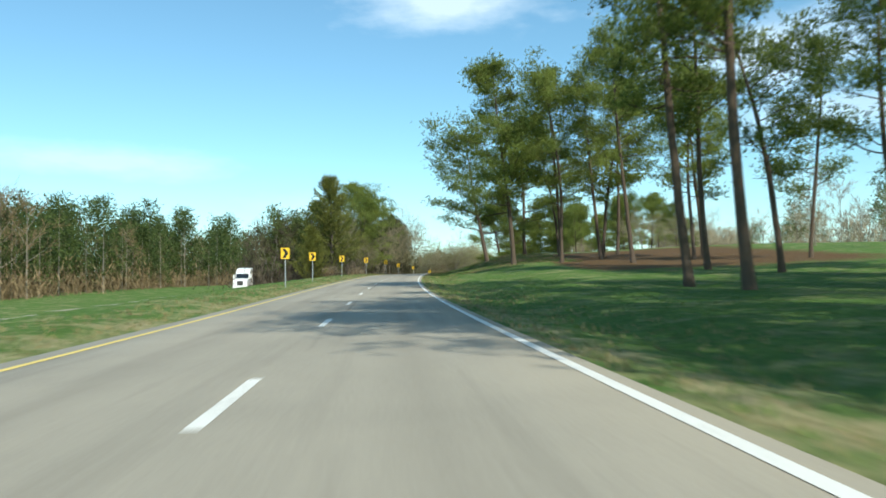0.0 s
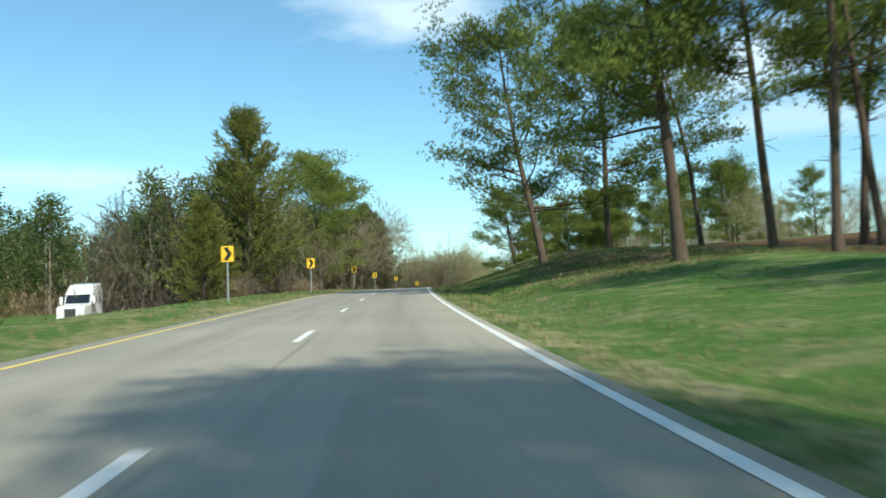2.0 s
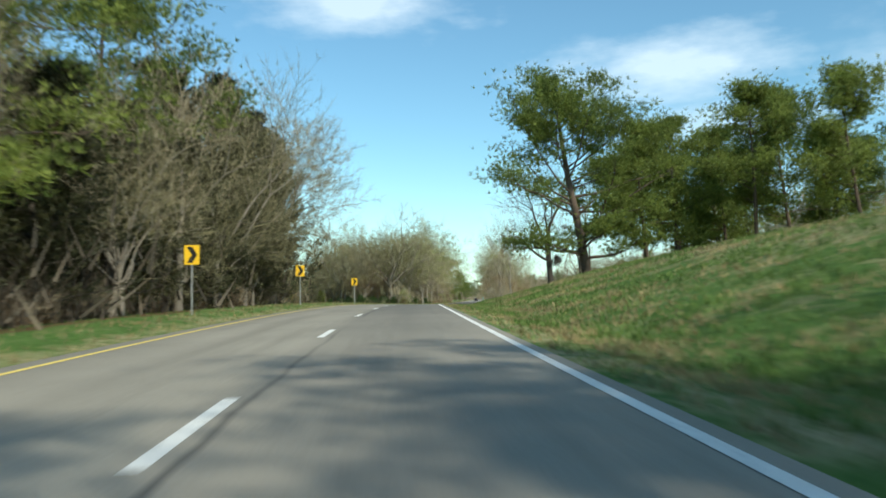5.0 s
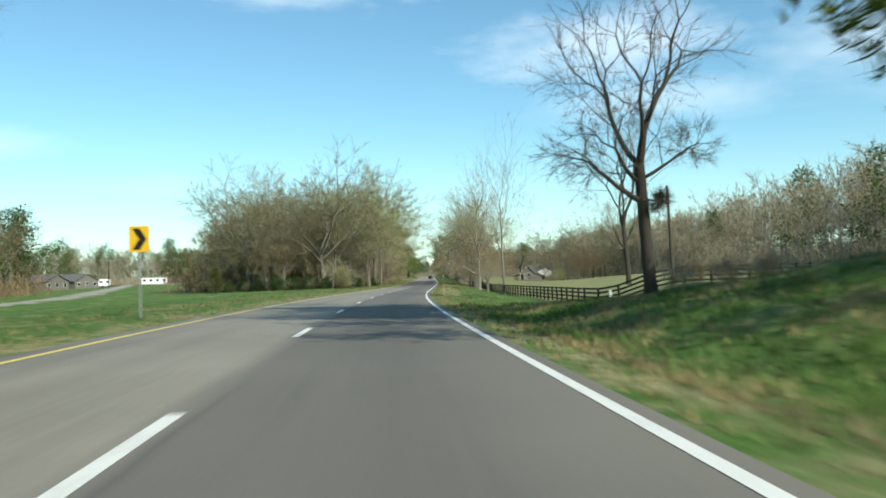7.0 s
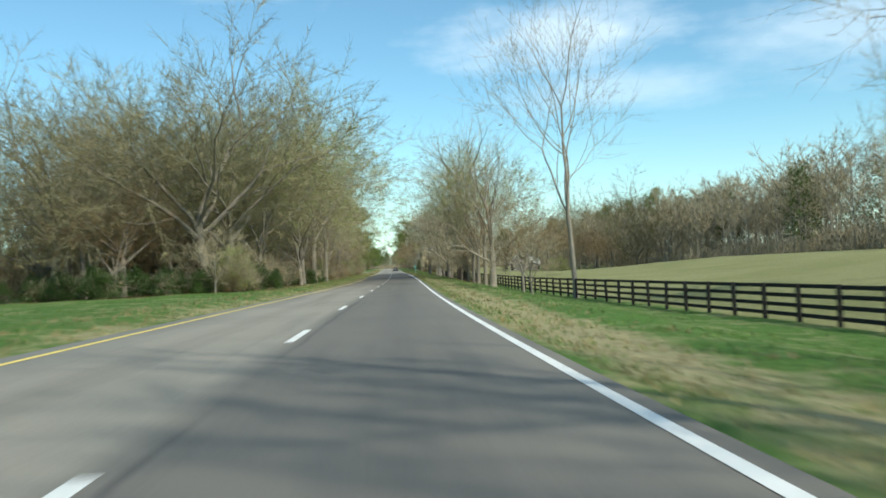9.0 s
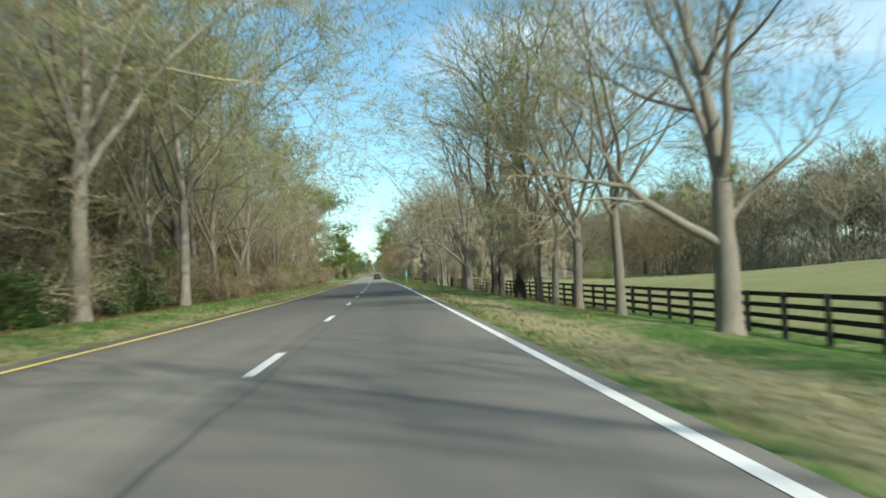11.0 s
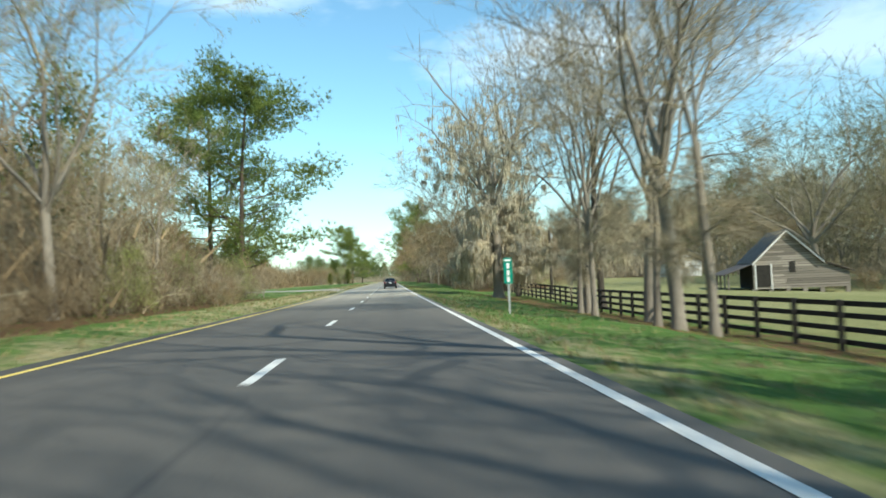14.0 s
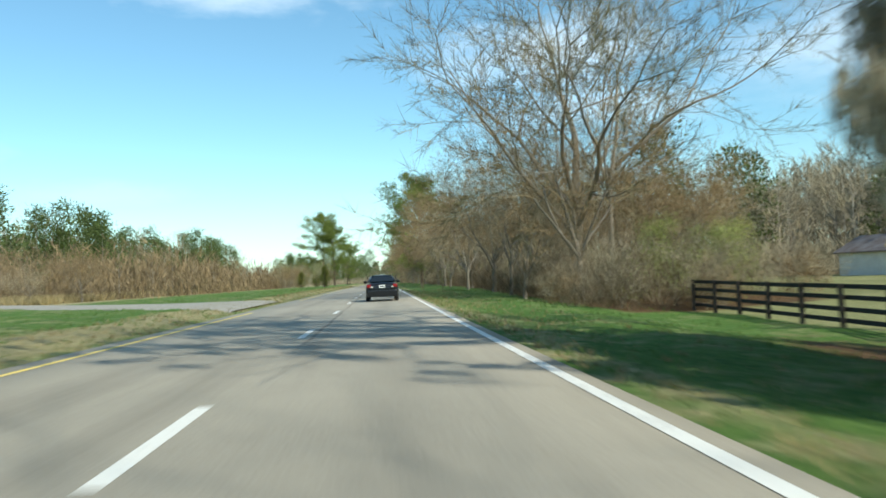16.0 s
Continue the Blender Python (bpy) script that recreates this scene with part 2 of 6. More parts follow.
def road_material(name, base, tan):
    m, nt, b = shader(name, 0.88, 0.0, 0.25)
    uv = nt.nodes.new("ShaderNodeUVMap")
    uv.uv_map = "along"
    sp = nt.nodes.new("ShaderNodeSeparateXYZ")
    nt.links.new(uv.outputs[0], sp.inputs[0])
    s, off = sp.outputs[0], sp.outputs[1]
    co = nt.nodes.new("ShaderNodeTexCoord").outputs["Object"]
    stretch = nt.nodes.new("ShaderNodeMapping")
    stretch.inputs["Scale"].default_value = (0.06, 1.2, 1)
    nt.links.new(uv.outputs[0], stretch.inputs[0])
    grain = noise_node(nt, 28, 4.0, co, 0.75)
    patch = noise_node(nt, 0.16, 4.0, co)
    streak = noise_node(nt, 1.0, 4.0, stretch.outputs[0])
    c = ramp(nt, grain, ((0.25, tuple(q * 0.72 for q in base)), (0.75, tuple(q * 1.25 for q in base))))
    c = mixed(nt, calc(nt, "MULTIPLY", calc(nt, "SUBTRACT", patch, 0.35, True), 1.6, True), c, tan)
    c = mixed(nt, calc(nt, "MULTIPLY", calc(nt, "SUBTRACT", streak, 0.5, True), 2.4, True), c, tuple(q * 0.66 for q in base))
    # worn wheel paths and the oily middle of each lane
    for lane in (-1.85, 1.83):
        d = calc(nt, "ABSOLUTE", calc(nt, "SUBTRACT", off, lane))
        oil = calc(nt, "SUBTRACT", 1.0, calc(nt, "DIVIDE", d, 0.55), True)
        c = mixed(nt, calc(nt, "MULTIPLY", oil, 0.28), c, tuple(q * 0.6 for q in base))
    # sealed seam beside the dashes
    wob = calc(nt, "MULTIPLY", calc(nt, "SUBTRACT", noise_node(nt, 0.35, 3.0, co), 0.5), 0.22)
    seam = calc(nt, "ABSOLUTE", calc(nt, "SUBTRACT", calc(nt, "ADD", off, wob), 0.22))
    seam = calc(nt, "SUBTRACT", 1.0, calc(nt, "DIVIDE", seam, 0.07), True)
    gate = calc(nt, "MULTIPLY", calc(nt, "SUBTRACT", noise_node(nt, 0.05, 2.0, co), 0.42, True), 7.0, True)
    c = mixed(nt, calc(nt, "MULTIPLY", calc(nt, "MULTIPLY", seam, gate), 0.6), c, (0.025, 0.025, 0.026))
    # darker tone further along, the right lane first, fading out past 470 m
    for start, rate, much in ((140.0, 0.015, 0.64), (366.0, 0.03, 0.47)):
        later = calc(nt, "MULTIPLY", calc(nt, "SUBTRACT", s, start), rate, True)
        later = calc(nt, "MULTIPLY", later, calc(nt, "SUBTRACT", 1.0, calc(nt, "MULTIPLY", calc(nt, "SUBTRACT", s, 470.0), 0.025, True)))
        if start < 300:
            lane = calc(nt, "ADD", calc(nt, "MULTIPLY", calc(nt, "ADD", off, 0.25), 2.2, True), calc(nt, "MULTIPLY", calc(nt, "SUBTRACT", s, 345.0), 0.03, True), True)
            later = calc(nt, "MULTIPLY", later, calc(nt, "ADD", calc(nt, "MULTIPLY", lane, 0.62), 0.38))
        c = mixed(nt, calc(nt, "MULTIPLY", later, much), c, (0.060, 0.060, 0.061))
    nt.links.new(c, b.inputs["Base Color"])
    bumped(nt, b, grain, 0.35, 0.01)
    return m


def paint_material(name, col, worn):
    m, nt, b = shader(name, 0.7, 0.0, 0.3)
    co = nt.nodes.new("ShaderNodeTexCoord").outputs["Object"]
    f = noise_node(nt, 9, 5.0, co, 0.75)
    a = noise_node(nt, 0.8, 3.0, co)
    wear = calc(nt, "MULTIPLY", calc(nt, "SUBTRACT", calc(nt, "ADD", calc(nt, "MULTIPLY", f, 0.7), calc(nt, "MULTIPLY", a, 0.3)), 0.52, True), 5.0, True)
    nt.links.new(mixed(nt, wear, col, worn), b.inputs["Base Color"])
    return m


def ground_material():
    m, nt, b = shader("turf", 0.95, 0.0, 0.1)
    co = nt.nodes.new("ShaderNodeTexCoord").outputs["Object"]
    at = nt.nodes.new("ShaderNodeVertexColor")
    at.layer_name = "cover"
    sp = nt.nodes.new("ShaderNodeSeparateColor")
    nt.links.new(at.outputs[0], sp.inputs[0])
    f = noise_node(nt, 5.0, 6.0, co, 0.7)
    mid = noise_node(nt, 0.45, 5.0, co, 0.65)
    far = noise_node(nt, 0.045, 4.0, co)
    green = ramp(nt, f, ((0.28, (0.042, 0.092, 0.020)), (0.55, (0.10, 0.18, 0.042)), (0.8, (0.21, 0.275, 0.085))))
    dry = ramp(nt, f, ((0.28, (0.19, 0.165, 0.075)), (0.75, (0.50, 0.445, 0.25))))
    litter = ramp(nt, f, ((0.28, (0.055, 0.034, 0.018)), (0.75, (0.21, 0.13, 0.065))))
    field = ramp(nt, f, ((0.28, (0.16, 0.165, 0.065)), (0.75, (0.40, 0.385, 0.19))))
    mid2 = noise_node(nt, 1.6, 4.0, co, 0.6)
    mid = calc(nt, "ADD", calc(nt, "MULTIPLY", mid, 0.62), calc(nt, "MULTIPLY", mid2, 0.38))
    spots = calc(nt, "MULTIPLY", calc(nt, "SUBTRACT", mid, 0.49, True), 7.0, True)
    c = mixed(nt, calc(nt, "MULTIPLY", spots, 0.68), green, dry)
    c = mixed(nt, calc(nt, "MULTIPLY", calc(nt, "SUBTRACT", far, 0.5, True), 2.0, True), c, (0.10, 0.20, 0.04))

    def cover(c, mask, other):
        k = calc(nt, "ADD", mask, calc(nt, "MULTIPLY", calc(nt, "SUBTRACT", mid, 0.5), 1.4))
        k = calc(nt, "MULTIPLY", calc(nt, "SUBTRACT", k, 0.35, True), 3.0, True)
        k = calc(nt, "MULTIPLY", k, calc(nt, "MULTIPLY", mask, 4.0, True))
        return mixed(nt, k, c, other)

    field = mixed(nt, calc(nt, "MULTIPLY", calc(nt, "SUBTRACT", noise_node(nt, 0.11, 4.0, co), 0.42, True), 3.2, True), field, (0.21, 0.215, 0.085))
    c = cover(c, sp.outputs[2], field)
    c = cover(c, sp.outputs[1], dry)
    c = cover(c, sp.outputs[0], litter)
    nt.links.new(c, b.inputs["Base Color"])
    bumped(nt, b, calc(nt, "ADD", f, mid), 0.9, 0.12)
    return m


M = {}
M["asphalt"] = road_material("asphalt", (0.325, 0.296, 0.24), (0.455, 0.408, 0.325))
M["white_paint"] = paint_material("white_paint", (0.78, 0.77, 0.72), (0.30, 0.29, 0.26))
M["yellow_paint"] = paint_material("yellow_paint", (0.80, 0.61, 0.16), (0.46, 0.38, 0.19))
M["turf"] = ground_material()
M["blade"] = foliage("grass_blade", (0.06, 0.125, 0.025), (0.21, 0.295, 0.085), 0.3)
M["dry_blade"] = foliage("dry_grass_blade", (0.22, 0.17, 0.08), (0.46, 0.38, 0.21), 0.3)
M["pine_bark"] = bark("pine_bark", (0.04, 0.03, 0.024), (0.16, 0.12, 0.09))
M["grey_bark"] = bark("grey_bark", (0.10, 0.086, 0.067), (0.35, 0.31, 0.25))
M["dark_bark"] = bark("dark_bark", (0.028, 0.024, 0.020), (0.105, 0.09, 0.072))
M["needles"] = foliage("pine_needles", (0.065, 0.11, 0.022), (0.35, 0.40, 0.10), 0.42)
M["cedar"] = foliage("cedar_spray", (0.06, 0.088, 0.02), (0.29, 0.29, 0.075), 0.3)
M["dark_cedar"] = foliage("dark_cedar_spray", (0.018, 0.024, 0.010), (0.075, 0.072, 0.032), 0.15)
M["bud"] = foliage("spring_leaf", (0.23, 0.28, 0.08), (0.47, 0.51, 0.18), 0.5)
M["brown_leaf"] = foliage("withered_leaf", (0.22, 0.13, 0.06), (0.46, 0.33, 0.18), 0.4)
M["moss"] = foliage("hanging_moss", (0.32, 0.28, 0.205), (0.66, 0.60, 0.475), 0.3, 0.95, 0.05)
M["laurel"] = foliage("evergreen_leaf", (0.02, 0.05, 0.010), (0.085, 0.14, 0.03), 0.25, 0.4, 0.4)
M["brush"] = foliage("brush_twig", (0.07, 0.054, 0.034), (0.225, 0.175, 0.115), 0.2, 0.9, 0.1)
M["twigs"] = foliage("grey_twigs", (0.20, 0.165, 0.115), (0.56, 0.485, 0.35), 0.15, 0.9, 0.1)
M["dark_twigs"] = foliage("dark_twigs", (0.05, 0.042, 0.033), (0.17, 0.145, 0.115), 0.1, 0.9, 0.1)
M["olive_twigs"] = foliage("olive_twigs", (0.11, 0.10, 0.058), (0.36, 0.325, 0.20), 0.15, 0.9, 0.1)
M["brown_twigs"] = foliage("brown_twigs", (0.16, 0.115, 0.065), (0.42, 0.32, 0.20), 0.15, 0.9, 0.1)
M["pale_bark"] = bark("pale_bark", (0.16, 0.14, 0.11), (0.42, 0.38, 0.31))
M["gravel"] = plain("pale_gravel", (0.26, 0.24, 0.20), (0.44, 0.41, 0.35), 3.0, 0.95)
# darker copy of the pine needles, the far woods' shade put into the colour
M["far_needles"] = foliage("shaded_needles", (0.03, 0.06, 0.018), (0.19, 0.235, 0.07), 0.28)
M["fence"] = plain("tarred_board", (0.010, 0.0095, 0.009), (0.034, 0.031, 0.028), 2.0, 0.75)
M["zinc"] = plain("galvanised_steel", (0.42, 0.43, 0.44), (0.62, 0.63, 0.63), 6.0, 0.45, 0.6, 0.5, 0.05)
M["sign_yellow"] = plain("sign_yellow", (0.85, 0.50, 0.02), (0.92, 0.58, 0.03), 4.0, 0.45, 0, 0.5, 0.0)
M["sign_black"] = plain("sign_black", (0.012, 0.012, 0.012), (0.02, 0.02, 0.02), 4.0, 0.5, 0, 0.4, 0.0)
M["sign_green"] = plain("sign_green", (0.0, 0.22, 0.15), (0.005, 0.28, 0.20), 4.0, 0.4, 0, 0.5, 0.0)
M["sign_white"] = plain("sign_white", (0.75, 0.78, 0.76), (0.85, 0.86, 0.84), 4.0, 0.45, 0, 0.5, 0.0)


# ---------------------------------------------------------------- mesh tools
def mesh_of(name, verts, faces, mats, which=None, smooth=False):
    me = bpy.data.meshes.new(name)
    me.from_pydata([tuple(map(float, v)) for v in verts], [], [tuple(map(int, f)) for f in faces])
    for q in mats if isinstance(mats, (list, tuple)) else [mats]:
        me.materials.append(q)
    if which is not None:
        me.polygons.foreach_set("material_index", np.asarray(which, np.int32))
    if smooth:
        me.polygons.foreach_set("use_smooth", np.ones(len(me.polygons), bool))
    me.update()
    return me


def part(name, bm, material, parent, label=""):
    """Link a bmesh (or a mesh) as one mesh object under a thing."""
    if isinstance(bm, bpy.types.Mesh):
        me = bm
    else:
        bmesh.ops.recalc_face_normals(bm, faces=bm.faces)
        me = bpy.data.meshes.new(name)
        bm.to_mesh(me)
        bm.free()
        me.materials.append(material)
    ob = new(name, me)
    ob.parent = parent
    return tagged(ob, label) if label else ob


def box(bm, lo, hi, bevel=0.0):
    """Add a box between two corners to a bmesh."""
    lo, hi = Vector(lo), Vector(hi)
    r = bmesh.ops.create_cube(bm, size=1.0, matrix=Matrix.Translation((lo + hi) / 2) @ Matrix.Diagonal((*(hi - lo), 1)))
    if bevel:
        edges = list({e for v in r["verts"] for e in v.link_edges})
        bmesh.ops.bevel(bm, geom=edges, offset=bevel, segments=2, affect="EDGES", profile=0.6)
    return bm


def boxed(lo, hi, bevel=0.0):
    return box(bmesh.new(), lo, hi, bevel)


def rod(bm, a, b, r0, r1=None, sides=10):
    a, b = Vector(a), Vector(b)
    m = Matrix.Translation((a + b) / 2) @ (b - a).to_track_quat("Z", "Y").to_matrix().to_4x4()
    bmesh.ops.create_cone(bm, cap_ends=True, segments=sides, radius1=r0, radius2=r0 if r1 is None else r1, depth=(b - a).length, matrix=m)
    return bm


def slab(bm, outline, axis, a, b):
    """Extrude a closed outline of 2D points between a and b along an axis (0, 1 or 2)."""
    def at(p, q):
        v = [p[0], p[1]]
        v.insert(axis, q)
        return v
    lo = [bm.verts.new(at(p, a)) for p in outline]
    hi = [bm.verts.new(at(p, b)) for p in outline]
    n = len(outline)
    bm.faces.new(lo[::-1])
    bm.faces.new(hi)
    for i in range(n):
        bm.faces.new((lo[i], lo[(i + 1) % n], hi[(i + 1) % n], hi[i]))
    return bm


def thing(name, label, category, group="", at=None):
    ob = tagged(new(name), label, category, group)
    ob.empty_display_size = 0.3
    if at is not None:
        ob.matrix_basis = at
    return ob


def strip(name, s_values, offs, up, mat, label, sides=0.0):
    """A ribbon on the road: rows of points across at each s, with turned-down edges."""
    s_values, offs = np.asarray(s_values, float), np.asarray(offs, float)
    n, k = len(s_values), len(offs)
    V = deck(s_values[:, None], offs[None, :], up)
    if sides:
        V[:, 0, 2] -= sides
        V[:, -1, 2] -= sides
    i, j = np.meshgrid(np.arange(n - 1), np.arange(k - 1), indexing="ij")
    q = (i * k + j).ravel()
    F = np.stack([q, q + 1, q + k + 1, q + k], -1)
    me = mesh_of(name, V.reshape(-1, 3), F, mat, smooth=True)
    uv = me.uv_layers.new(name="along")
    vi = np.empty(len(me.loops), np.int32)
    me.loops.foreach_get("vertex_index", vi)
    flat = np.stack(np.broadcast_arrays(s_values[:, None], offs[None, :]), -1).reshape(-1, 2)
    uv.data.foreach_set("uv", flat[vi].ravel().astype(np.float32))
    return tagged(new(name, me), label, kind="structure")


# ---------------------------------------------------------------- ground and roads
def cover_at(s, off):
    """Pine straw or leaf litter, dry grass, pasture."""
    litter = steps(off, 17, 22) * steps(s, 60, 85) * (1 - steps(s, 128, 150)) * (1 - steps(off, 45, 60)) * 0.9
    litter = np.maximum(litter, steps(-off, 7.2, 9.0) * steps(s, 118, 130) * (1 - steps(s, 240, 248)) * (1 - steps(-off, 26, 30)))
    litter = np.maximum(litter, steps(-off, 7.0, 8.2) * steps(s, 341, 348) * (1 - steps(s, 505, 525)) * (1 - steps(-off, 27, 32) * (1 - steps(s, 362, 375))) * (1 - steps(-off, 45, 55)))
    litter = np.maximum(litter, steps(off, 11.5, 13) * steps(s, 545, 552) * (1 - steps(off, 60, 70)) * (1 - steps(off, 21, 26) * (1 - steps(s, 592, 606))))
    litter = np.maximum(litter, 0.95 * np.exp(-((off - 11.5) / 2.6) ** 2) * steps(s, 462, 472) * (1 - steps(s, 500, 512)))
    litter = np.maximum(litter, 0.74 * np.exp(-((off - 12) / 3.5) ** 2) * steps(s, 380, 395) * (1 - steps(s, 530, 540)))
    litter = np.maximum(litter, 0.8 * steps(np.abs(off), 100, 130))
    dry = 0.62 * np.exp(-((np.abs(off) - 4.6) / 0.9) ** 2)
    dry = np.maximum(dry, 0.9 * np.exp(-((off - 5.6) / 1.7) ** 2) * steps(s, 275, 300) * (1 - steps(s, 395, 420)))
    dry = np.maximum(dry, 0.95 * steps(-off, 20, 27) * steps(s, 535, 555))
    dry = np.maximum(dry, 0.56 * steps(off, 6, 16) * steps(s, 120, 160) * (1 - steps(s, 250, 280)))
    dry = np.maximum(dry, 0.36 * np.exp(-((off + 7.0) / 4.0) ** 2) * (1 - steps(s, 120, 150)))
    dry = np.maximum(dry, 0.95 * np.exp(-((off + 6.0) / 1.6) ** 2) * steps(s, 455, 500))
    bank = steps(off, 8.5, 12.5) * (1 - steps(off, 22, 28)) * steps(s, 92, 112) * (1 - steps(s, 152, 176))
    dry = np.maximum(dry, 0.66 * bank)
    litter = np.maximum(litter, 0.72 * bank)
    field = steps(off, 14, 17) * steps(s, 262, 275) * (1 - steps(s, 592, 606))
    return np.stack([litter, dry, field, np.ones_like(litter)], -1)


def build_ground():
    s = np.concatenate([[-3000, -1500, -700], np.arange(-240, 0, 12), np.arange(0, 620, 2.0), np.arange(620, 800, 8), np.arange(800, 1500, 40), [1500, 2000, 2800, 3600]])
    a = np.concatenate([np.arange(0, 16, 0.8), np.arange(16, 40, 2), np.arange(40, 120, 8), [120, 150, 200, 300, 450, 700, 1100, 1800, 3000]])
    off = np.concatenate([-a[:0:-1], a])
    Sg, Og = np.meshgrid(s, off, indexing="ij")
    sc = np.clip(Sg, S0, S1 - 4)
    V = land(sc, Og)
    end = Sg - sc
    h = np.interp(sc, S_AXIS, H_AXIS)
    V[..., 0] += -np.sin(h) * end
    V[..., 1] += np.cos(h) * end
    rough = np.array([noise.noise((x * 0.35, y * 0.35, 0.0)) + 0.6 * noise.noise((x * 1.1, y * 1.1, 5.0)) for x, y in V[..., :2].reshape(-1, 2)]).reshape(Sg.shape)
    V[..., 2] += rough * 0.11 * steps(np.abs(Og), 4.6, 8.0)
    n, k = Sg.shape
    i, j = np.meshgrid(np.arange(n - 1), np.arange(k - 1), indexing="ij")
    q = (i * k + j).ravel()
    me = mesh_of("ground", V.reshape(-1, 3), np.stack([q, q + 1, q + k + 1, q + k], -1), M["turf"], smooth=True)
    at = me.color_attributes.new("cover", "FLOAT_COLOR", "POINT")
    at.data.foreach_set("color", cover_at(sc, Og).reshape(-1).astype(np.float32))
    tagged(new("ground", me), "rolling green roadside turf with dry patches", kind="structure")


build_ground()
RUN = np.arange(-60, 1480, 2.0)
strip("road", RUN, [-YELLOW - 0.62, -YELLOW - 0.5, -2.5, -1.2, 0, 1.2, 2.5, 3.92, 4.0], 0.0, M["asphalt"], "weathered grey two-lane asphalt carriageway", 0.12)
strip("edge_line_white", RUN, [3.59, 3.73], 0.005, M["white_paint"], "solid white painted edge line on the asphalt")
for run in (RUN[RUN < 550], RUN[RUN > 566]):
    strip("edge_line_yellow", run, [-YELLOW - 0.07, -YELLOW + 0.07], 0.005, M["yellow_paint"], "solid yellow painted edge line on the asphalt")
for k in range(-5, 75):
    a = DASH_START + 12.19 * k
    strip("lane_dash", [a, a + 1.0, a + 2.05, a + 3.05], [-0.075, 0.075], 0.005, M["white_paint"], "short white painted lane dash")


def other_road():
    s = np.arange(-200, 900, 4.0)
    mid = np.interp(s, OTHER_S, OTHER_X)
    mid = np.convolve(np.pad(mid, 8, mode="edge"), np.ones(17) / 17, "valid")
    V = np.stack([land(s, mid + w, 0.07 - 0.1 * (abs(w) > 4)) for w in (-4.4, -4.2, 0, 4.2, 4.4)], 1)
    n, k = V.shape[:2]
    i, j = np.meshgrid(np.arange(n - 1), np.arange(k - 1), indexing="ij")
    q = (i * k + j).ravel()
    me = mesh_of("far_road", V.reshape(-1, 3), np.stack([q, q + 1, q + k + 1, q + k], -1), M["asphalt"], smooth=True)
    uv = me.uv_layers.new(name="along")
    tagged(new("opposite_road", me), "pale asphalt carriageway beyond the grass median", kind="structure")


other_road()


def crossover():
    """Pale gravel lane that leaves the road and crosses the median."""
    u = np.linspace(0, 1, 40)
    mid_s = 557 + 46 * u ** 1.25
    mid_o = -4.75 - 40 * u
    wide = 3.4 + 5.2 * np.exp(-u * 9)
    V = np.stack([land(mid_s + wide * k, mid_o, 0.075 - 0.1 * (abs(k) > 0.99)) for k in (-1, -0.9, -0.45, 0, 0.45, 0.9, 1)], 1)
    n, k = V.shape[:2]
    i, j = np.meshgrid(np.arange(n - 1), np.arange(k - 1), indexing="ij")
    q = (i * k + j).ravel()
    me = mesh_of("crossover", V.reshape(-1, 3), np.stack([q, q + 1, q + k + 1, q + k], -1), M["gravel"], smooth=True)
    tagged(new("crossover", me), "pale gravel lane crossing the grass median", kind="structure")


crossover()

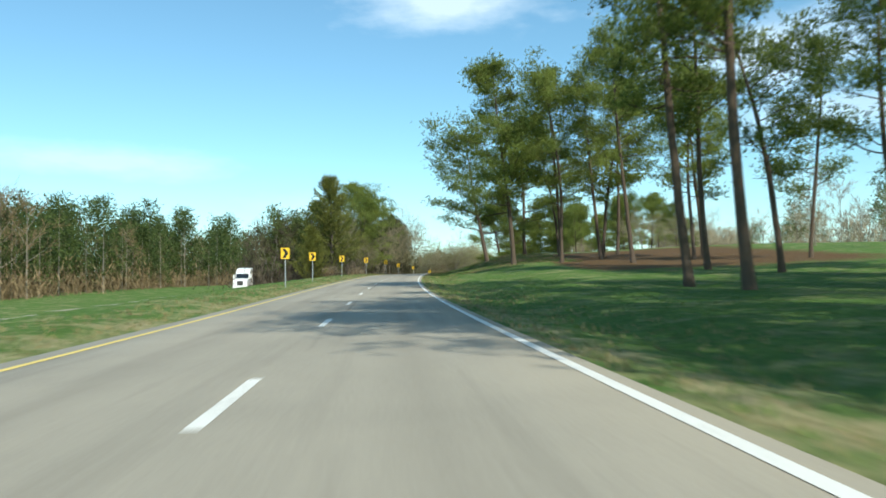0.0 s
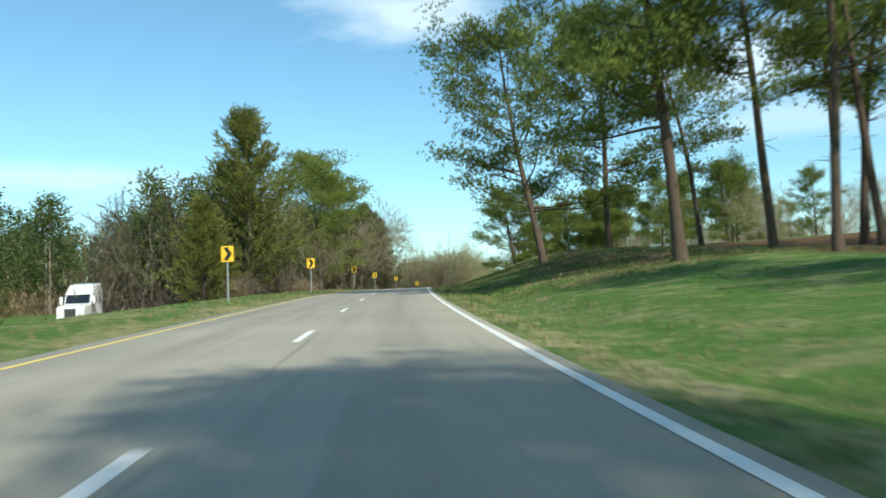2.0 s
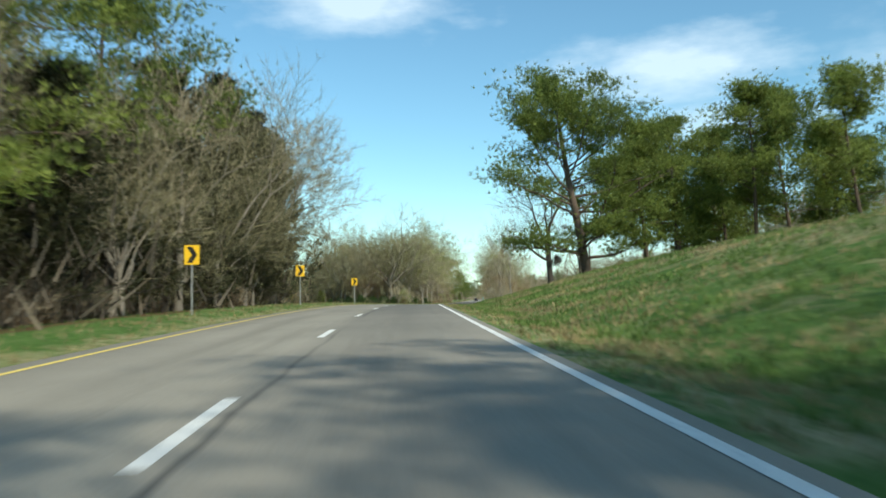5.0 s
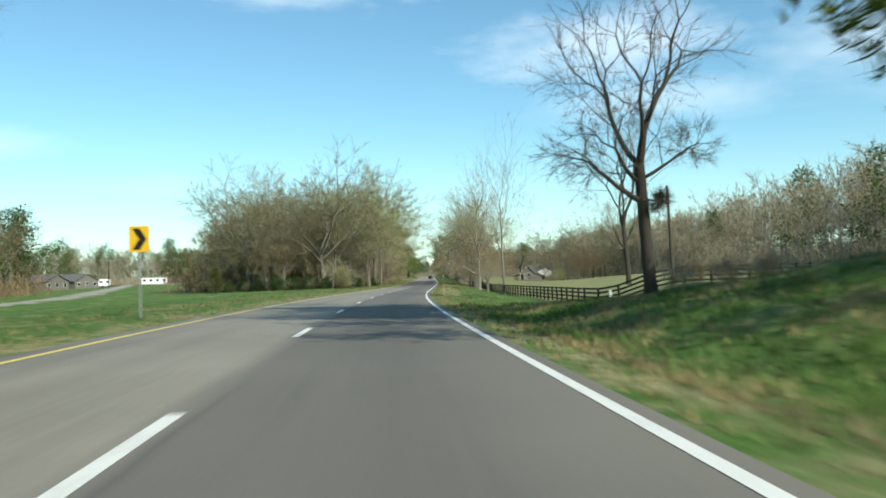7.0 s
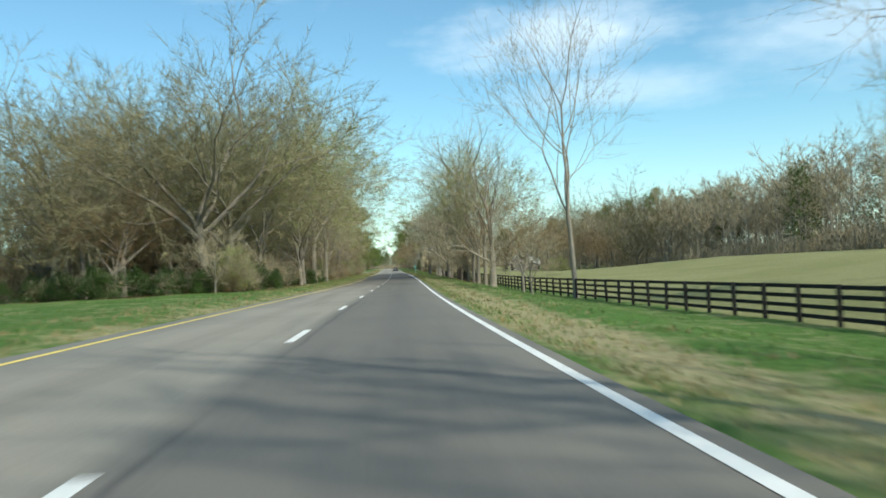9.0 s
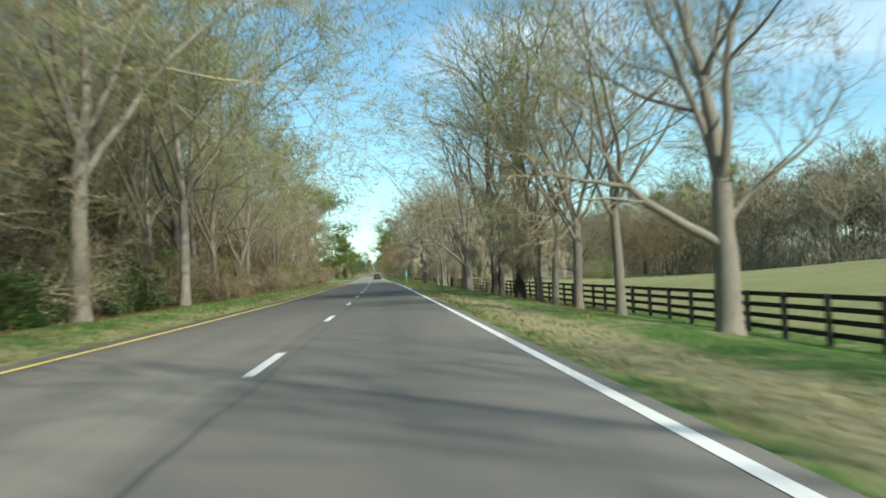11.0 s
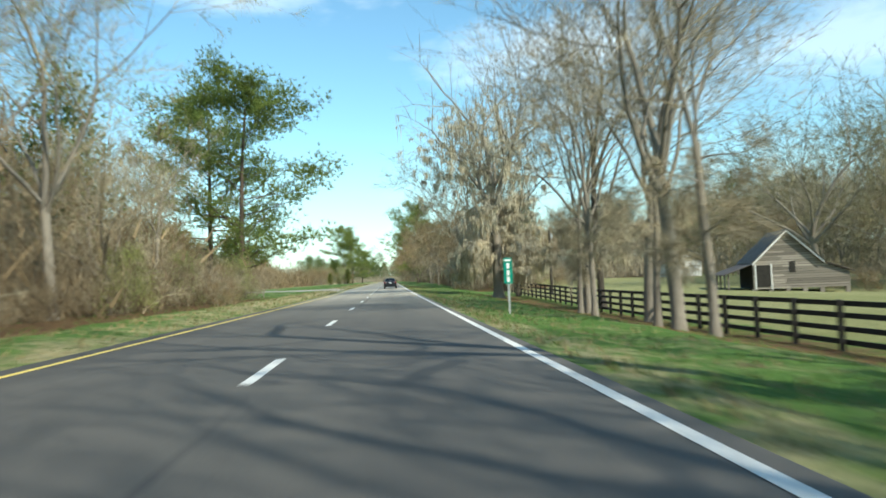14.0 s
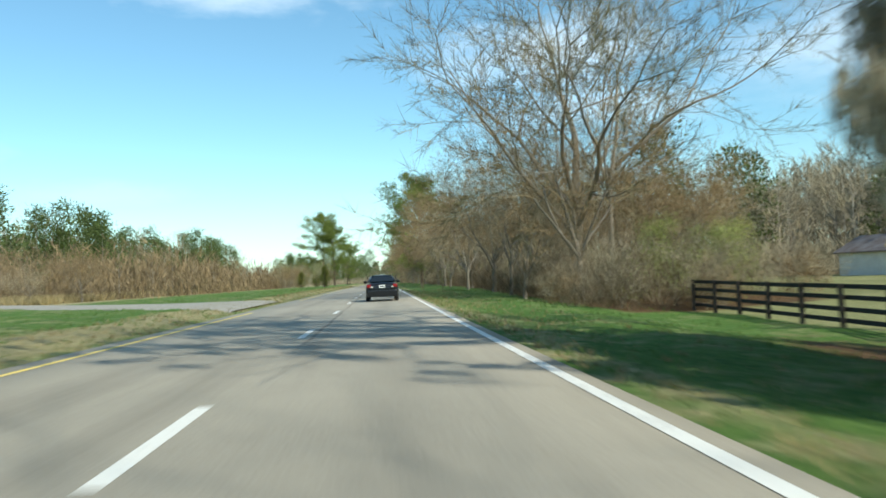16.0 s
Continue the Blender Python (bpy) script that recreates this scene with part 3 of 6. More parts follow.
# ---------------------------------------------------------------- trees
class Growth:
    """Collects limbs as tapered tubes and leaves as small faces."""

    def __init__(self, seed):
        self.rng = random.Random(seed)
        self.V, self.F, self.n = [], [], 0
        self.TV, self.TF, self.tn = [], [], 0
        self.LV, self.LF, self.ln = [], [], 0
        self.tips, self.sites = [], []
        self.fine_wood = None

    def tube(self, pts, radii):
        sides = 9 if radii[0] > 0.16 else 6 if radii[0] > 0.07 else 4 if radii[0] > 0.025 else 3
        last = None
        thin = radii[0] < 0.045
        V, F, n = (self.TV, self.TF, self.tn) if thin else (self.V, self.F, self.n)
        for i, (p, r) in enumerate(zip(pts, radii)):
            d = (pts[min(i + 1, len(pts) - 1)] - pts[max(i - 1, 0)]).normalized()
            u = d.orthogonal().normalized()
            if last is not None:
                u = (last - d * last.dot(d)).normalized()
            last = u
            w = d.cross(u)
            for k in range(sides):
                a = 2 * math.pi * k / sides
                rr = r * (1 + 0.08 * self.rng.uniform(-1, 1)) if r > 0.05 else r
                V.append(p + (u * math.cos(a) + w * math.sin(a)) * rr)
            if i:
                b = n + (i - 1) * sides
                for k in range(sides):
                    k2 = (k + 1) % sides
                    F.append((b + k, b + k2, b + sides + k2, b + sides + k))
        if thin:
            self.tn += sides * len(pts)
        else:
            self.n += sides * len(pts)

    def twig(self, p, d, length, w):
        u = d.orthogonal().normalized()
        u = Matrix.Rotation(self.rng.uniform(0, 6.28), 3, d) @ u
        bend = d * length + Vector((0, 0, self.rng.uniform(-0.1, 0.12) * length))
        self.TV += [p - u * w, p + u * w, p + bend]
        self.TF.append((self.tn, self.tn + 1, self.tn + 2))
        self.tn += 3

    def blade(self, p, d, length, w, roll=None):
        """A leaf: a narrow kite of two triangles."""
        u = d.orthogonal().normalized()
        u = Matrix.Rotation(self.rng.uniform(0, 6.28) if roll is None else roll, 3, d) @ u
        self.LV += [p, p + d * length * 0.45 + u * w, p + d * length, p + d * length * 0.45 - u * w]
        self.LF.append((self.ln, self.ln + 1, self.ln + 2, self.ln + 3))
        self.ln += 4

    def needle(self, p, d, length, w):
        u = Matrix.Rotation(self.rng.uniform(0, 6.28), 3, d) @ d.orthogonal().normalized()
        self.LV += [p - u * w, p + u * w, p + d * length]
        self.LF.append((self.ln, self.ln + 1, self.ln + 2))
        self.ln += 3

    def ball(self):
        g = self.rng.gauss
        return Vector((g(0, 1), g(0, 1), g(0, 1))).normalized()

    def limb(self, p, d, length, r, lift=0.0, wander=0.16, segs=None, end=0.35):
        """A wandering limb; returns its points and directions."""
        segs = segs or max(3, int(length / 0.9) if length > 4 else 4)
        pts, dirs, radii = [p.copy()], [d.copy()], [r]
        for i in range(segs):
            d = (d + self.ball() * wander + Vector((0, 0, lift / segs))).normalized()
            p = p + d * (length / segs)
            pts.append(p.copy())
            dirs.append(d.copy())
            radii.append(r * (1 - (1 - end) * (i + 1) / segs))
        self.tube(pts, radii)
        return pts, dirs, radii

    def side(self, d, angle):
        """A direction that leaves d by an angle, anywhere round it."""
        o = Matrix.Rotation(self.rng.uniform(0, 6.28), 3, d) @ d.orthogonal().normalized()
        return (d * math.cos(angle) + o * math.sin(angle)).normalized()

    def spread(self, p, d, length, r, depth, lift, twigs, ratio=0.68, kids=4, fine=0.009, wander=0.14):
        """Fork on and on: the habit of a leafless broadleaved tree."""
        rng = self.rng
        segs = 5 if depth > 2 else 3 if depth > 1 else 2
        pts, dirs, radii = self.limb(p, d, length, r, lift, wander if depth > 1 else 0.12, segs=segs, end=0.55)
        if depth > 1:
            self.sites += pts[1:]
        if depth <= 1:
            for i in range(1, len(pts)):
                for _ in range(twigs):
                    q = pts[i].lerp(pts[i - 1], rng.random())
                    e = (self.side(dirs[i], rng.uniform(0.3, 1.1)) + Vector((0, 0, 0.12))).normalized()
                    ln = rng.uniform(0.4, 1.15)
                    self.twig(q, e, ln, fine)
                    self.tips.append((q + e * ln * rng.uniform(0.3, 1), e))
            self.twig(pts[-1], dirs[-1], 0.8, fine)
            self.sites.append(pts[-1])
            return
        n = kids + (rng.random() < 0.35)
        turn = rng.uniform(0, 6.28)
        for k in range(n):
            f = 1.0 if k < 2 else 0.3 + 0.65 * (k - 2 + rng.random()) / max(1, n - 2)
            i = min(int(f * segs), segs - 1)
            q = pts[i].lerp(pts[i + 1], f * segs - i)
            rr = radii[i + 1]
            bend = rng.uniform(0.3, 0.66) if k < 2 else rng.uniform(0.65, 1.2)
            o = Matrix.Rotation(turn + 2.4 * k + (0.7 if k == 1 else 0), 3, dirs[i]) @ dirs[i].orthogonal().normalized()
            e = (dirs[i] * math.cos(bend) + o * math.sin(bend) + Vector((0, 0, 0.015 + 0.2 * lift))).normalized()
            self.spread(q, e, length * ratio * rng.uniform(0.78, 1.2), max(rr * (rng.uniform(0.72, 0.88) if k < 2 else rng.uniform(0.4, 0.6)), 0.008), depth - 1, lift, twigs, ratio, kids, fine, wander)

    def meshes(self, name, wood, leaf):
        out = {}
        if name == "pine":
            self.F += [tuple(i + self.n for i in f) for f in self.TF]
            self.V += self.TV
            self.TF = []
        if self.F:
            out["trunk"] = mesh_of(name + "_trunk", self.V, self.F, wood, smooth=True)
        if self.TF:
            out["crown"] = mesh_of(name + "_crown", self.TV, self.TF, self.fine_wood or wood)
        if self.LF:
            out["leaf"] = mesh_of(name + "_leaf", self.LV, self.LF, leaf)
        return out


LIBRARY = {}


def plant(key, seed_made, name, label, category, leaf_name, at, group=""):
    """The first of a kind is built, the rest are copies."""
    if key not in LIBRARY:
        made = seed_made()
        ob = thing(name, label, category, group, at)
        for k, me in made.items():
            tagged(part(leaf_name if k == "leaf" else k, me, None, ob), kind="" if k == "trunk" else "stuff")
        LIBRARY[key] = ob
        return ob
    ob = copy_thing(LIBRARY[key], at)
    return tagged(ob, label, category, group)


def needle_clump(g, c, size, tufts, needle=0.38, w=0.026, per=7):
    """A flat pad of needle tufts."""
    r = g.rng
    for _ in range(tufts):
        q = c + Vector((r.gauss(0, 0.5) * size, r.gauss(0, 0.5) * size, r.gauss(0.08, 0.27) * size))
        up = (q - c) * (0.5 / size) + Vector((0, 0, 0.75))
        for _ in range(per):
            e = (up + g.ball() * 0.95).normalized()
            g.needle(q, e, needle * r.uniform(0.7, 1.3), w * r.uniform(0.8, 1.5))


def make_pine(seed, height=22.0, bare=0.5, lean=(0, 0), reach=4.2, radius=0.30, clumps=1.0, crook=0.03, droop=0.0, tufts=24, dense=1.5):
    def build():
        g = Growth(seed)
        rng = g.rng
        d = Vector((lean[0], lean[1], 1)).normalized()
        p = Vector((0, 0, -0.4))
        pts, radii, dirs = [p.copy()], [radius * 1.45], [d.copy()]
        n = 16
        for i in range(n):
            d = (d + g.ball() * crook + Vector((-lean[0], -lean[1], 0)) * 0.02).normalized()
            p = p + d * ((height + 0.4) / n)
            pts.append(p.copy())
            dirs.append(d.copy())
            radii.append(radius * (1.08 - 0.9 * ((i + 1) / n) ** 1.15))
        g.tube(pts, radii)
        z = bare
        while z < 1.0:
            i = min(int(z * n), n - 1)
            q = pts[i].lerp(pts[i + 1], z * n - i)
            t = (z - bare) / (1 - bare)
            span = reach * (0.55 + 0.75 * math.sin(math.pi * min(1, 0.22 + 0.72 * t))) * rng.uniform(0.55, 1.15) * (1.0 if t < 0.75 else 0.62)
            a = rng.uniform(0, 6.28)
            e = Vector((math.cos(a), math.sin(a), rng.uniform(-0.05, 0.35) + 0.6 * t - droop)).normalized()
            bp, bd, br = g.limb(q, e, span, max(radii[i] * 0.34, 0.035), lift=0.25, wander=0.22, segs=6, end=0.25)
            for k in range(2, 7):
                for _ in range(2):
                    f = g.side(bd[k], rng.uniform(0.5, 1.1))
                    f.z = abs(f.z) * 0.4 + 0.10
                    f.normalize()
                    ln = rng.uniform(0.5, 1.4) * (0.6 + 0.1 * k) * (span / 5) ** 0.5
                    tp, td, tr = g.limb(bp[k], f, ln, br[k] * 0.6, lift=0.3, segs=3)
                    if rng.random() < clumps:
                        needle_clump(g, tp[-1], rng.uniform(0.75, 1.75), int(tufts * rng.uniform(0.6, 1.3)))
            needle_clump(g, bp[-1], 1.15, tufts)
            z += rng.uniform(0.016, 0.042) * (22 / height) / dense
        needle_clump(g, pts[-1], 1.4, 70)
        # dead stubs under the crown
        for _ in range(9):
            f = rng.uniform(bare * 0.45, bare)
            i = int(f * n)
            a = rng.uniform(0, 6.28)
            g.limb(pts[i], Vector((math.cos(a), math.sin(a), rng.uniform(-0.2, 0.3))), rng.uniform(0.4, 1.8), 0.03, segs=3)
        return g.meshes("pine", M["pine_bark"], M["needles"])
    return build


def make_cedar(seed, height=14.0, reach=4.0, base=0.5, leaf="cedar"):
    def build():
        g = Growth(seed)
        rng = g.rng
        pts, dirs, radii = g.limb(Vector((0, 0, -0.3)), Vector((0, 0, 1)), height, 0.32, wander=0.03, segs=12, end=0.12)
        z = base / height
        while z < 0.99:
            i = min(int(z * 12), 11)
            q = pts[i].lerp(pts[i + 1], z * 12 - i)
            span = reach * (1 - z) ** 0.72 * rng.uniform(0.55, 1.2) + 0.25
            a = rng.uniform(0, 6.28)
            e = Vector((math.cos(a), math.sin(a), rng.uniform(0.1, 0.55))).normalized()
            bp, bd, br = g.limb(q, e, span, 0.05 * (1 - z) + 0.012, lift=0.35, wander=0.2, segs=5)
            for k in range(1, 6):
                for _ in range(3):
                    c = bp[k] + g.ball() * 0.25
                    f = (bd[k] * 0.8 + g.ball() * 0.6 + Vector((0, 0, 0.35))).normalized()
                    ln = rng.uniform(0.5, 1.15)
                    for j in range(21):
                        u = rng.random()
                        o = c + f * (ln * u) + g.ball() * 0.17 * (1.1 - u)
                        g.blade(o, (f + g.ball() * 0.55).normalized(), rng.uniform(0.16, 0.34), rng.uniform(0.02, 0.042))
            z += rng.uniform(0.004, 0.0095) * (14 / height)
        return g.meshes("cedar", M["dark_bark"], M[leaf])
    return build


def make_bare(seed, height=16.0, radius=0.26, fork=0.28, limbs=5, depth=4, twigs=7, leaf=None, leaves=0, wood="grey_bark", wide=0.5, lift=0.06,
              first=(), moss=0, moss_top=1.0, moss_long=1.0, lean=(0, 0), leaf_size=(0.028, 0.055), kids=4, fine=0.009, crook=0.04, wander=0.18, twig="twigs"):
    """A leafless or budding broadleaved tree: a short trunk forking into a vase of rising limbs.
    first: (height, x, y, z, length, radius, lift) of named low limbs."""
    def build():
        g = Growth(seed)
        g.fine_wood = M[twig]
        rng = g.rng
        top = height * fork
        d = Vector((lean[0], lean[1], 1)).normalized()
        n = 7
        p = Vector((0, 0, -0.35))
        pts, dirs, radii = [p.copy()], [d.copy()], [radius * 1.55]
        for i in range(n):
            d = (d + g.ball() * crook).normalized()
            p = p + d * (top + 0.35) / n
            pts.append(p.copy())
            dirs.append(d.copy())
            radii.append(radius * (1.08 - 0.25 * (i + 1) / n))
        g.tube(pts, radii)

        def at(z):
            u = max(0.0, min(z / top, 0.999)) * n
            i = int(u)
            return pts[i].lerp(pts[i + 1], u - i)

        for z, x, y, zz, ln, rr, up in first:
            g.spread(at(z), Vector((x, y, zz)).normalized(), ln, rr, depth, up, twigs, 0.66, kids, fine, wander)
        for k in range(limbs):
            a = 2.4 * k + rng.uniform(-0.4, 0.4)
            out = wide * (0.25 if k == 0 else rng.uniform(0.75, 1.25))
            e = (Vector((math.cos(a) * out, math.sin(a) * out, 1)) + Vector((lean[0], lean[1], 0))).normalized()
            q = pts[-1] if k < 3 else at(top * rng.uniform(0.7, 0.98))
            g.spread(q, e, height * 0.335 * rng.uniform(0.85, 1.15) * (1.1 if k == 0 else 1), radius * (0.66 if k == 0 else rng.uniform(0.4, 0.55)), depth, lift, twigs, 0.68, kids, fine, wander)
        if leaf and leaves:
            for _ in range(leaves):
                q, e = rng.choice(g.tips)
                g.blade(q + g.ball() * 0.14, (e + g.ball() * 0.9).normalized(), rng.uniform(*leaf_size) * 1.5, rng.uniform(*leaf_size) * 0.5)
        if moss:
            hung = rng.sample(g.sites, max(1, int(len(g.sites) * 0.5)))
            for _ in range(moss):
                q = rng.choice(hung)
                if q.z < 2.0 or q.z > height * moss_top * rng.uniform(0.7, 1.1):
                    continue
                ln = min(rng.uniform(0.35, 1.3) * rng.choice((0.5, 0.8, 1, 1.7)) * moss_long, q.z - 0.9)
                wide_w = rng.uniform(0.06, 0.2)
                for _ in range(rng.choice((6, 9, 13))):
                    o = q + Vector((rng.gauss(0, wide_w), rng.gauss(0, wide_w), rng.uniform(-0.2, 0.06)))
                    a = rng.uniform(0, 6.28)
                    u = Vector((math.cos(a), math.sin(a), 0)) * rng.uniform(0.012, 0.036)
                    l2 = ln * rng.uniform(0.3, 1.15)
                    sway = Vector((rng.gauss(0, 0.07), rng.gauss(0, 0.07), 0))
                    g.LV += [o, o - Vector((0, 0, l2 * 0.3)) + u + sway, o - Vector((0, 0, l2)) + sway * 0.6, o - Vector((0, 0, l2 * 0.55)) - u + sway]
                    g.LF.append((g.ln, g.ln + 1, g.ln + 2, g.ln + 3))
                    g.ln += 4
        return g.meshes("broadleaf", M[wood], M[leaf or "moss"])
    return build


def make_shrub(seed, height=3.0, width=2.2, leaf="laurel", count=1500, size=(0.08, 0.16), stems=9, twiggy=4, wood="dark_bark", clumpy=14):
    """A thicket bush: many stems, leaves in uneven clumps."""
    def build():
        g = Growth(seed)
        g.fine_wood = M["twigs"]
        rng = g.rng
        for _ in range(stems):
            a, o = rng.uniform(0, 6.28), rng.uniform(0, 0.4)
            d = Vector((math.cos(a) * 0.45, math.sin(a) * 0.45, 1)).normalized()
            p = Vector((math.cos(a) * o * width * 0.6, math.sin(a) * o * width * 0.6, -0.15))
            g.spread(p, d, height * rng.uniform(0.25, 0.45), 0.018, 3, 0.0, twiggy, 0.62, 3, 0.006, 0.25)
        if count:
            cs = []
            while len(cs) < clumpy:
                c = Vector((rng.uniform(-1, 1), rng.uniform(-1, 1), rng.uniform(0.05, 1)))
                if c.x ** 2 + c.y ** 2 + (c.z * 0.95) ** 2 < rng.uniform(0.55, 1.0):
                    cs.append(Vector((c.x * width * 0.62, c.y * width * 0.62, c.z * height * 0.95)))
            for _ in range(count):
                c = rng.choice(cs)
                q = c + g.ball() * rng.random() ** 0.6 * 0.32 * min(width, height) * 0.6
                if q.z < 0.05:
                    q.z = rng.uniform(0.05, 0.4)
                g.blade(q, (g.ball() + Vector((0, 0, 0.3))).normalized(), rng.uniform(*size) * 1.6, rng.uniform(*size) * 0.5)
        return g.meshes("shrub", M[wood], M[leaf])
    return build


def stubs(n, lo, hi, length, up=0.35):
    """Short side limbs all the way up a stem."""
    return tuple((lo + (hi - lo) * i / (n - 1), math.cos(2.4 * i), math.sin(2.4 * i), up, length * (0.75 + 0.5 * ((i * 7) % 5) / 5), 0.065, -0.3) for i in range(n))


PINES = [make_pine(11, 27, 0.38, (0.13, 0), 4.6, 0.26, 0.72, dense=1.15), make_pine(12, 25, 0.34, (0.05, 0.04), 4.8, 0.25, 0.72, crook=0.04, dense=1.15), make_pine(13, 28, 0.40, (0.09, -0.03), 4.5, 0.27, 0.72, dense=1.15),
         make_pine(14, 22, 0.24, (0.02, 0.02), 7.2, 0.30), make_pine(15, 19, 0.14, (0, 0), 6.0, 0.25, 0.72, 0.03, 0.1, dense=1.3),
         make_pine(16, 16.5, 0.32, (0.02, 0.03), 3.5, 0.21, 0.9, 0.04), make_pine(17, 15.5, 0.26, (-0.03, 0.0), 3.8, 0.20, 0.9, 0.05)]
CEDARS = [make_cedar(21, 15, 6.0), make_cedar(22, 11, 4.4), make_cedar(23, 14, 5.6, 0.5, "dark_cedar"), make_cedar(24, 10.5, 4.4, 0.4, "dark_cedar")]
BARES = [make_bare(31, 16, 0.26, 0.26, 5, twigs=9, wide=0.62), make_bare(32, 18, 0.27, 0.34, 5, twigs=8, wide=0.5, lift=0.15), make_bare(33, 14, 0.22, 0.2, 6, twigs=8, wide=0.8),
         make_bare(34, 18, 0.21, 0.46, 4, wide=0.32, lift=0.2, lean=(0.08, 0), first=stubs(5, 3.5, 7.5, 1.5, 0.6)),
         make_bare(37, 16, 0.24, 0.26, 6, twigs=9, wide=0.7, twig="olive_twigs"), make_bare(38, 14, 0.2, 0.2, 6, twigs=8, wide=0.8, twig="olive_twigs")]
DOMES = [make_bare(35, 17, 0.30, 0.24, 7, 4, 10, wide=0.8, lift=-0.02, fine=0.011, twig="olive_twigs"), make_bare(36, 16, 0.26, 0.2, 7, 4, 10, wide=0.95, lift=-0.05, fine=0.011, twig="olive_twigs")]
BUDS = [make_bare(41, 16, 0.24, 0.28, 6, leaf="bud", leaves=52000, wide=0.7), make_bare(42, 15, 0.22, 0.3, 5, leaf="bud", leaves=30000, wide=0.55),
        make_bare(43, 13, 0.2, 0.2, 6, leaf="brown_leaf", leaves=26000, wide=0.65, twig="brown_twigs")]
MOSSY = [make_bare(51, 19, 0.36, 0.56, 4, twigs=2, moss=820, moss_top=0.66, moss_long=0.9, wide=0.3, wood="dark_bark", first=stubs(11, 3.0, 10.2, 1.2), crook=0.03),
         make_bare(52, 18, 0.26, 0.5, 3, twigs=2, moss=480, moss_top=0.65, wide=0.28, wood="dark_bark", first=stubs(8, 3.4, 8.8, 1.4), crook=0.035, lean=(0.04, 0.02)),
         make_bare(53, 18.5, 0.40, 0.34, 6, twigs=3, moss=8600, moss_top=0.82, moss_long=0.72, wide=0.28, lift=0.16,
                   first=stubs(9, 2.2, 6.2, 2.2, 0.6))]
BRUSH = [make_shrub(61, 3.2, 2.4, "brown_leaf", 4000, (0.025, 0.05), 12, 5, "grey_bark", 60), make_shrub(62, 2.6, 2.6, "laurel", 11000, (0.035, 0.075), 7, 2, "dark_bark", 70),
         make_shrub(63, 4.2, 2.8, "bud", 9000, (0.022, 0.046), 10, 4, "grey_bark", 80), make_shrub(64, 5.0, 2.6, "brush", 2000, (0.02, 0.04), 13, 6, "grey_bark", 60)]
PLANT_RNG = random.Random(5)


def stand(s, off, size=1.0, turn=None, sink=0.0):
    """Pose on the ground, turned, scaled."""
    turn = PLANT_RNG.uniform(0, 360) if turn is None else turn
    return Matrix.Translation(spot(s, off, sink)) @ pose(0, 0, 0, 0, 0, turn) @ Matrix.Diagonal((size, size, size, 1))


WORDS = {
    "pine": ("pine_tree", "tall pine with reddish bark and clumped green needles", "pine tree", "foliage"),
    "cedar": ("cedar_tree", "dense olive-green cedar tapering to a ragged top", "cedar tree", "foliage"),
    "bare": ("bare_tree", "leafless grey hardwood with fine twigs at the wood's edge", "tree", "foliage"),
    "dome": ("bare_tree", "broad leafless hardwood with a rounded crown of fine twigs", "tree", "foliage"),
    "bud": ("budding_tree", "hardwood with a haze of pale spring leaves", "tree", "foliage"),
    "moss": ("mossy_tree", "leafless tree draped with grey hanging moss", "tree", "hanging_moss"),
    "brush": ("bush", "tangled roadside bush of stems and small leaves", "bush", "foliage"),
}
SETS = {"dome": DOMES, "pine": PINES, "cedar": CEDARS, "bare": BARES, "bud": BUDS, "moss": MOSSY, "brush": BRUSH}


def tree(kind, k, s, off, size=1.0, turn=None, label="", group=""):
    name, text, cat, leaf = WORDS[kind]
    k %= len(SETS[kind])
    return plant((kind, k), SETS[kind][k], name, label or text, cat, leaf, stand(s, off, size, turn), group)


# Pines on the rise beside the first curve; unseen ones added to cast shade
for k, s, off, size, turn in ((0, 43, 17.8, 1.0, 195), (2, 36, 18.0, 1.0, 190), (1, 60, 31, 0.95, 90), (2, 70, 29, 1.0, 200), (0, 10, 36, 1.0, 20), (2, 18, 46, 1.0, 70), (1, 30, 28, 0.95, 200), (2, 38, 38, 1.0, 120), (1, 46, 47, 1.0, 300), (0, 22, 33, 0.9, 190), (1, 50, 34, 0.95, 10), (1, 127, 25, 0.8, 90), (1, 99.3, 21.2, 0.95, 180), (0, 106.3, 27.5, 0.9, 170), (0, 92, 28.2, 0.98, 160), (1, 93, 35.5, 0.95, 10), 
                              (2, 109, 22.8, 0.9, 130), (1, 110, 28.5, 1.0, 280), (2, 122, 33, 0.9, 20), (1, 82, 44, 0.9, 222),
                              (2, 54, 40, 1.0, 310), (4, 30, 34, 0.9, 15), (1, 20, 25, 1.05, 200), (0, 26, 42, 0.9, 120), (0, 8, 30, 1.0, 250), (2, 12, 17, 1.0, 10), (1, 2, 20, 1.0, 140), (3, 5, 15.0, 1.0, 80), (1, -14, 22, 1.0, 5), (0, -5, 15.2, 0.9, 166), (0, 100, 39, 0.9, 130),):
    tree("pine", k, s, off, size, turn, group="pines on the rise")
plant("leaning_tall", make_pine(72, 25, 0.28, (-0.08, 0.0), 6.4, 0.29, 1.0, 0.025), "pine_tree", "tall leaning pine with sunlit yellow-green needles", "pine tree", "foliage", stand(104, 15.8, 1.0, course(104)), "pines on the rise")
plant("leaning", make_pine(71, 21, 0.24, (-0.2, 0.0), 7.4, 0.32, 1.0, 0.02), "pine_tree", "leaning pine with spreading green needle clumps on the bank", "pine tree", "foliage", stand(137, 14.2, 1.0, course(137)), "pines on the rise")
tree("pine", 3, 140, 20.7, 1.0, 75, group="pines on the rise")
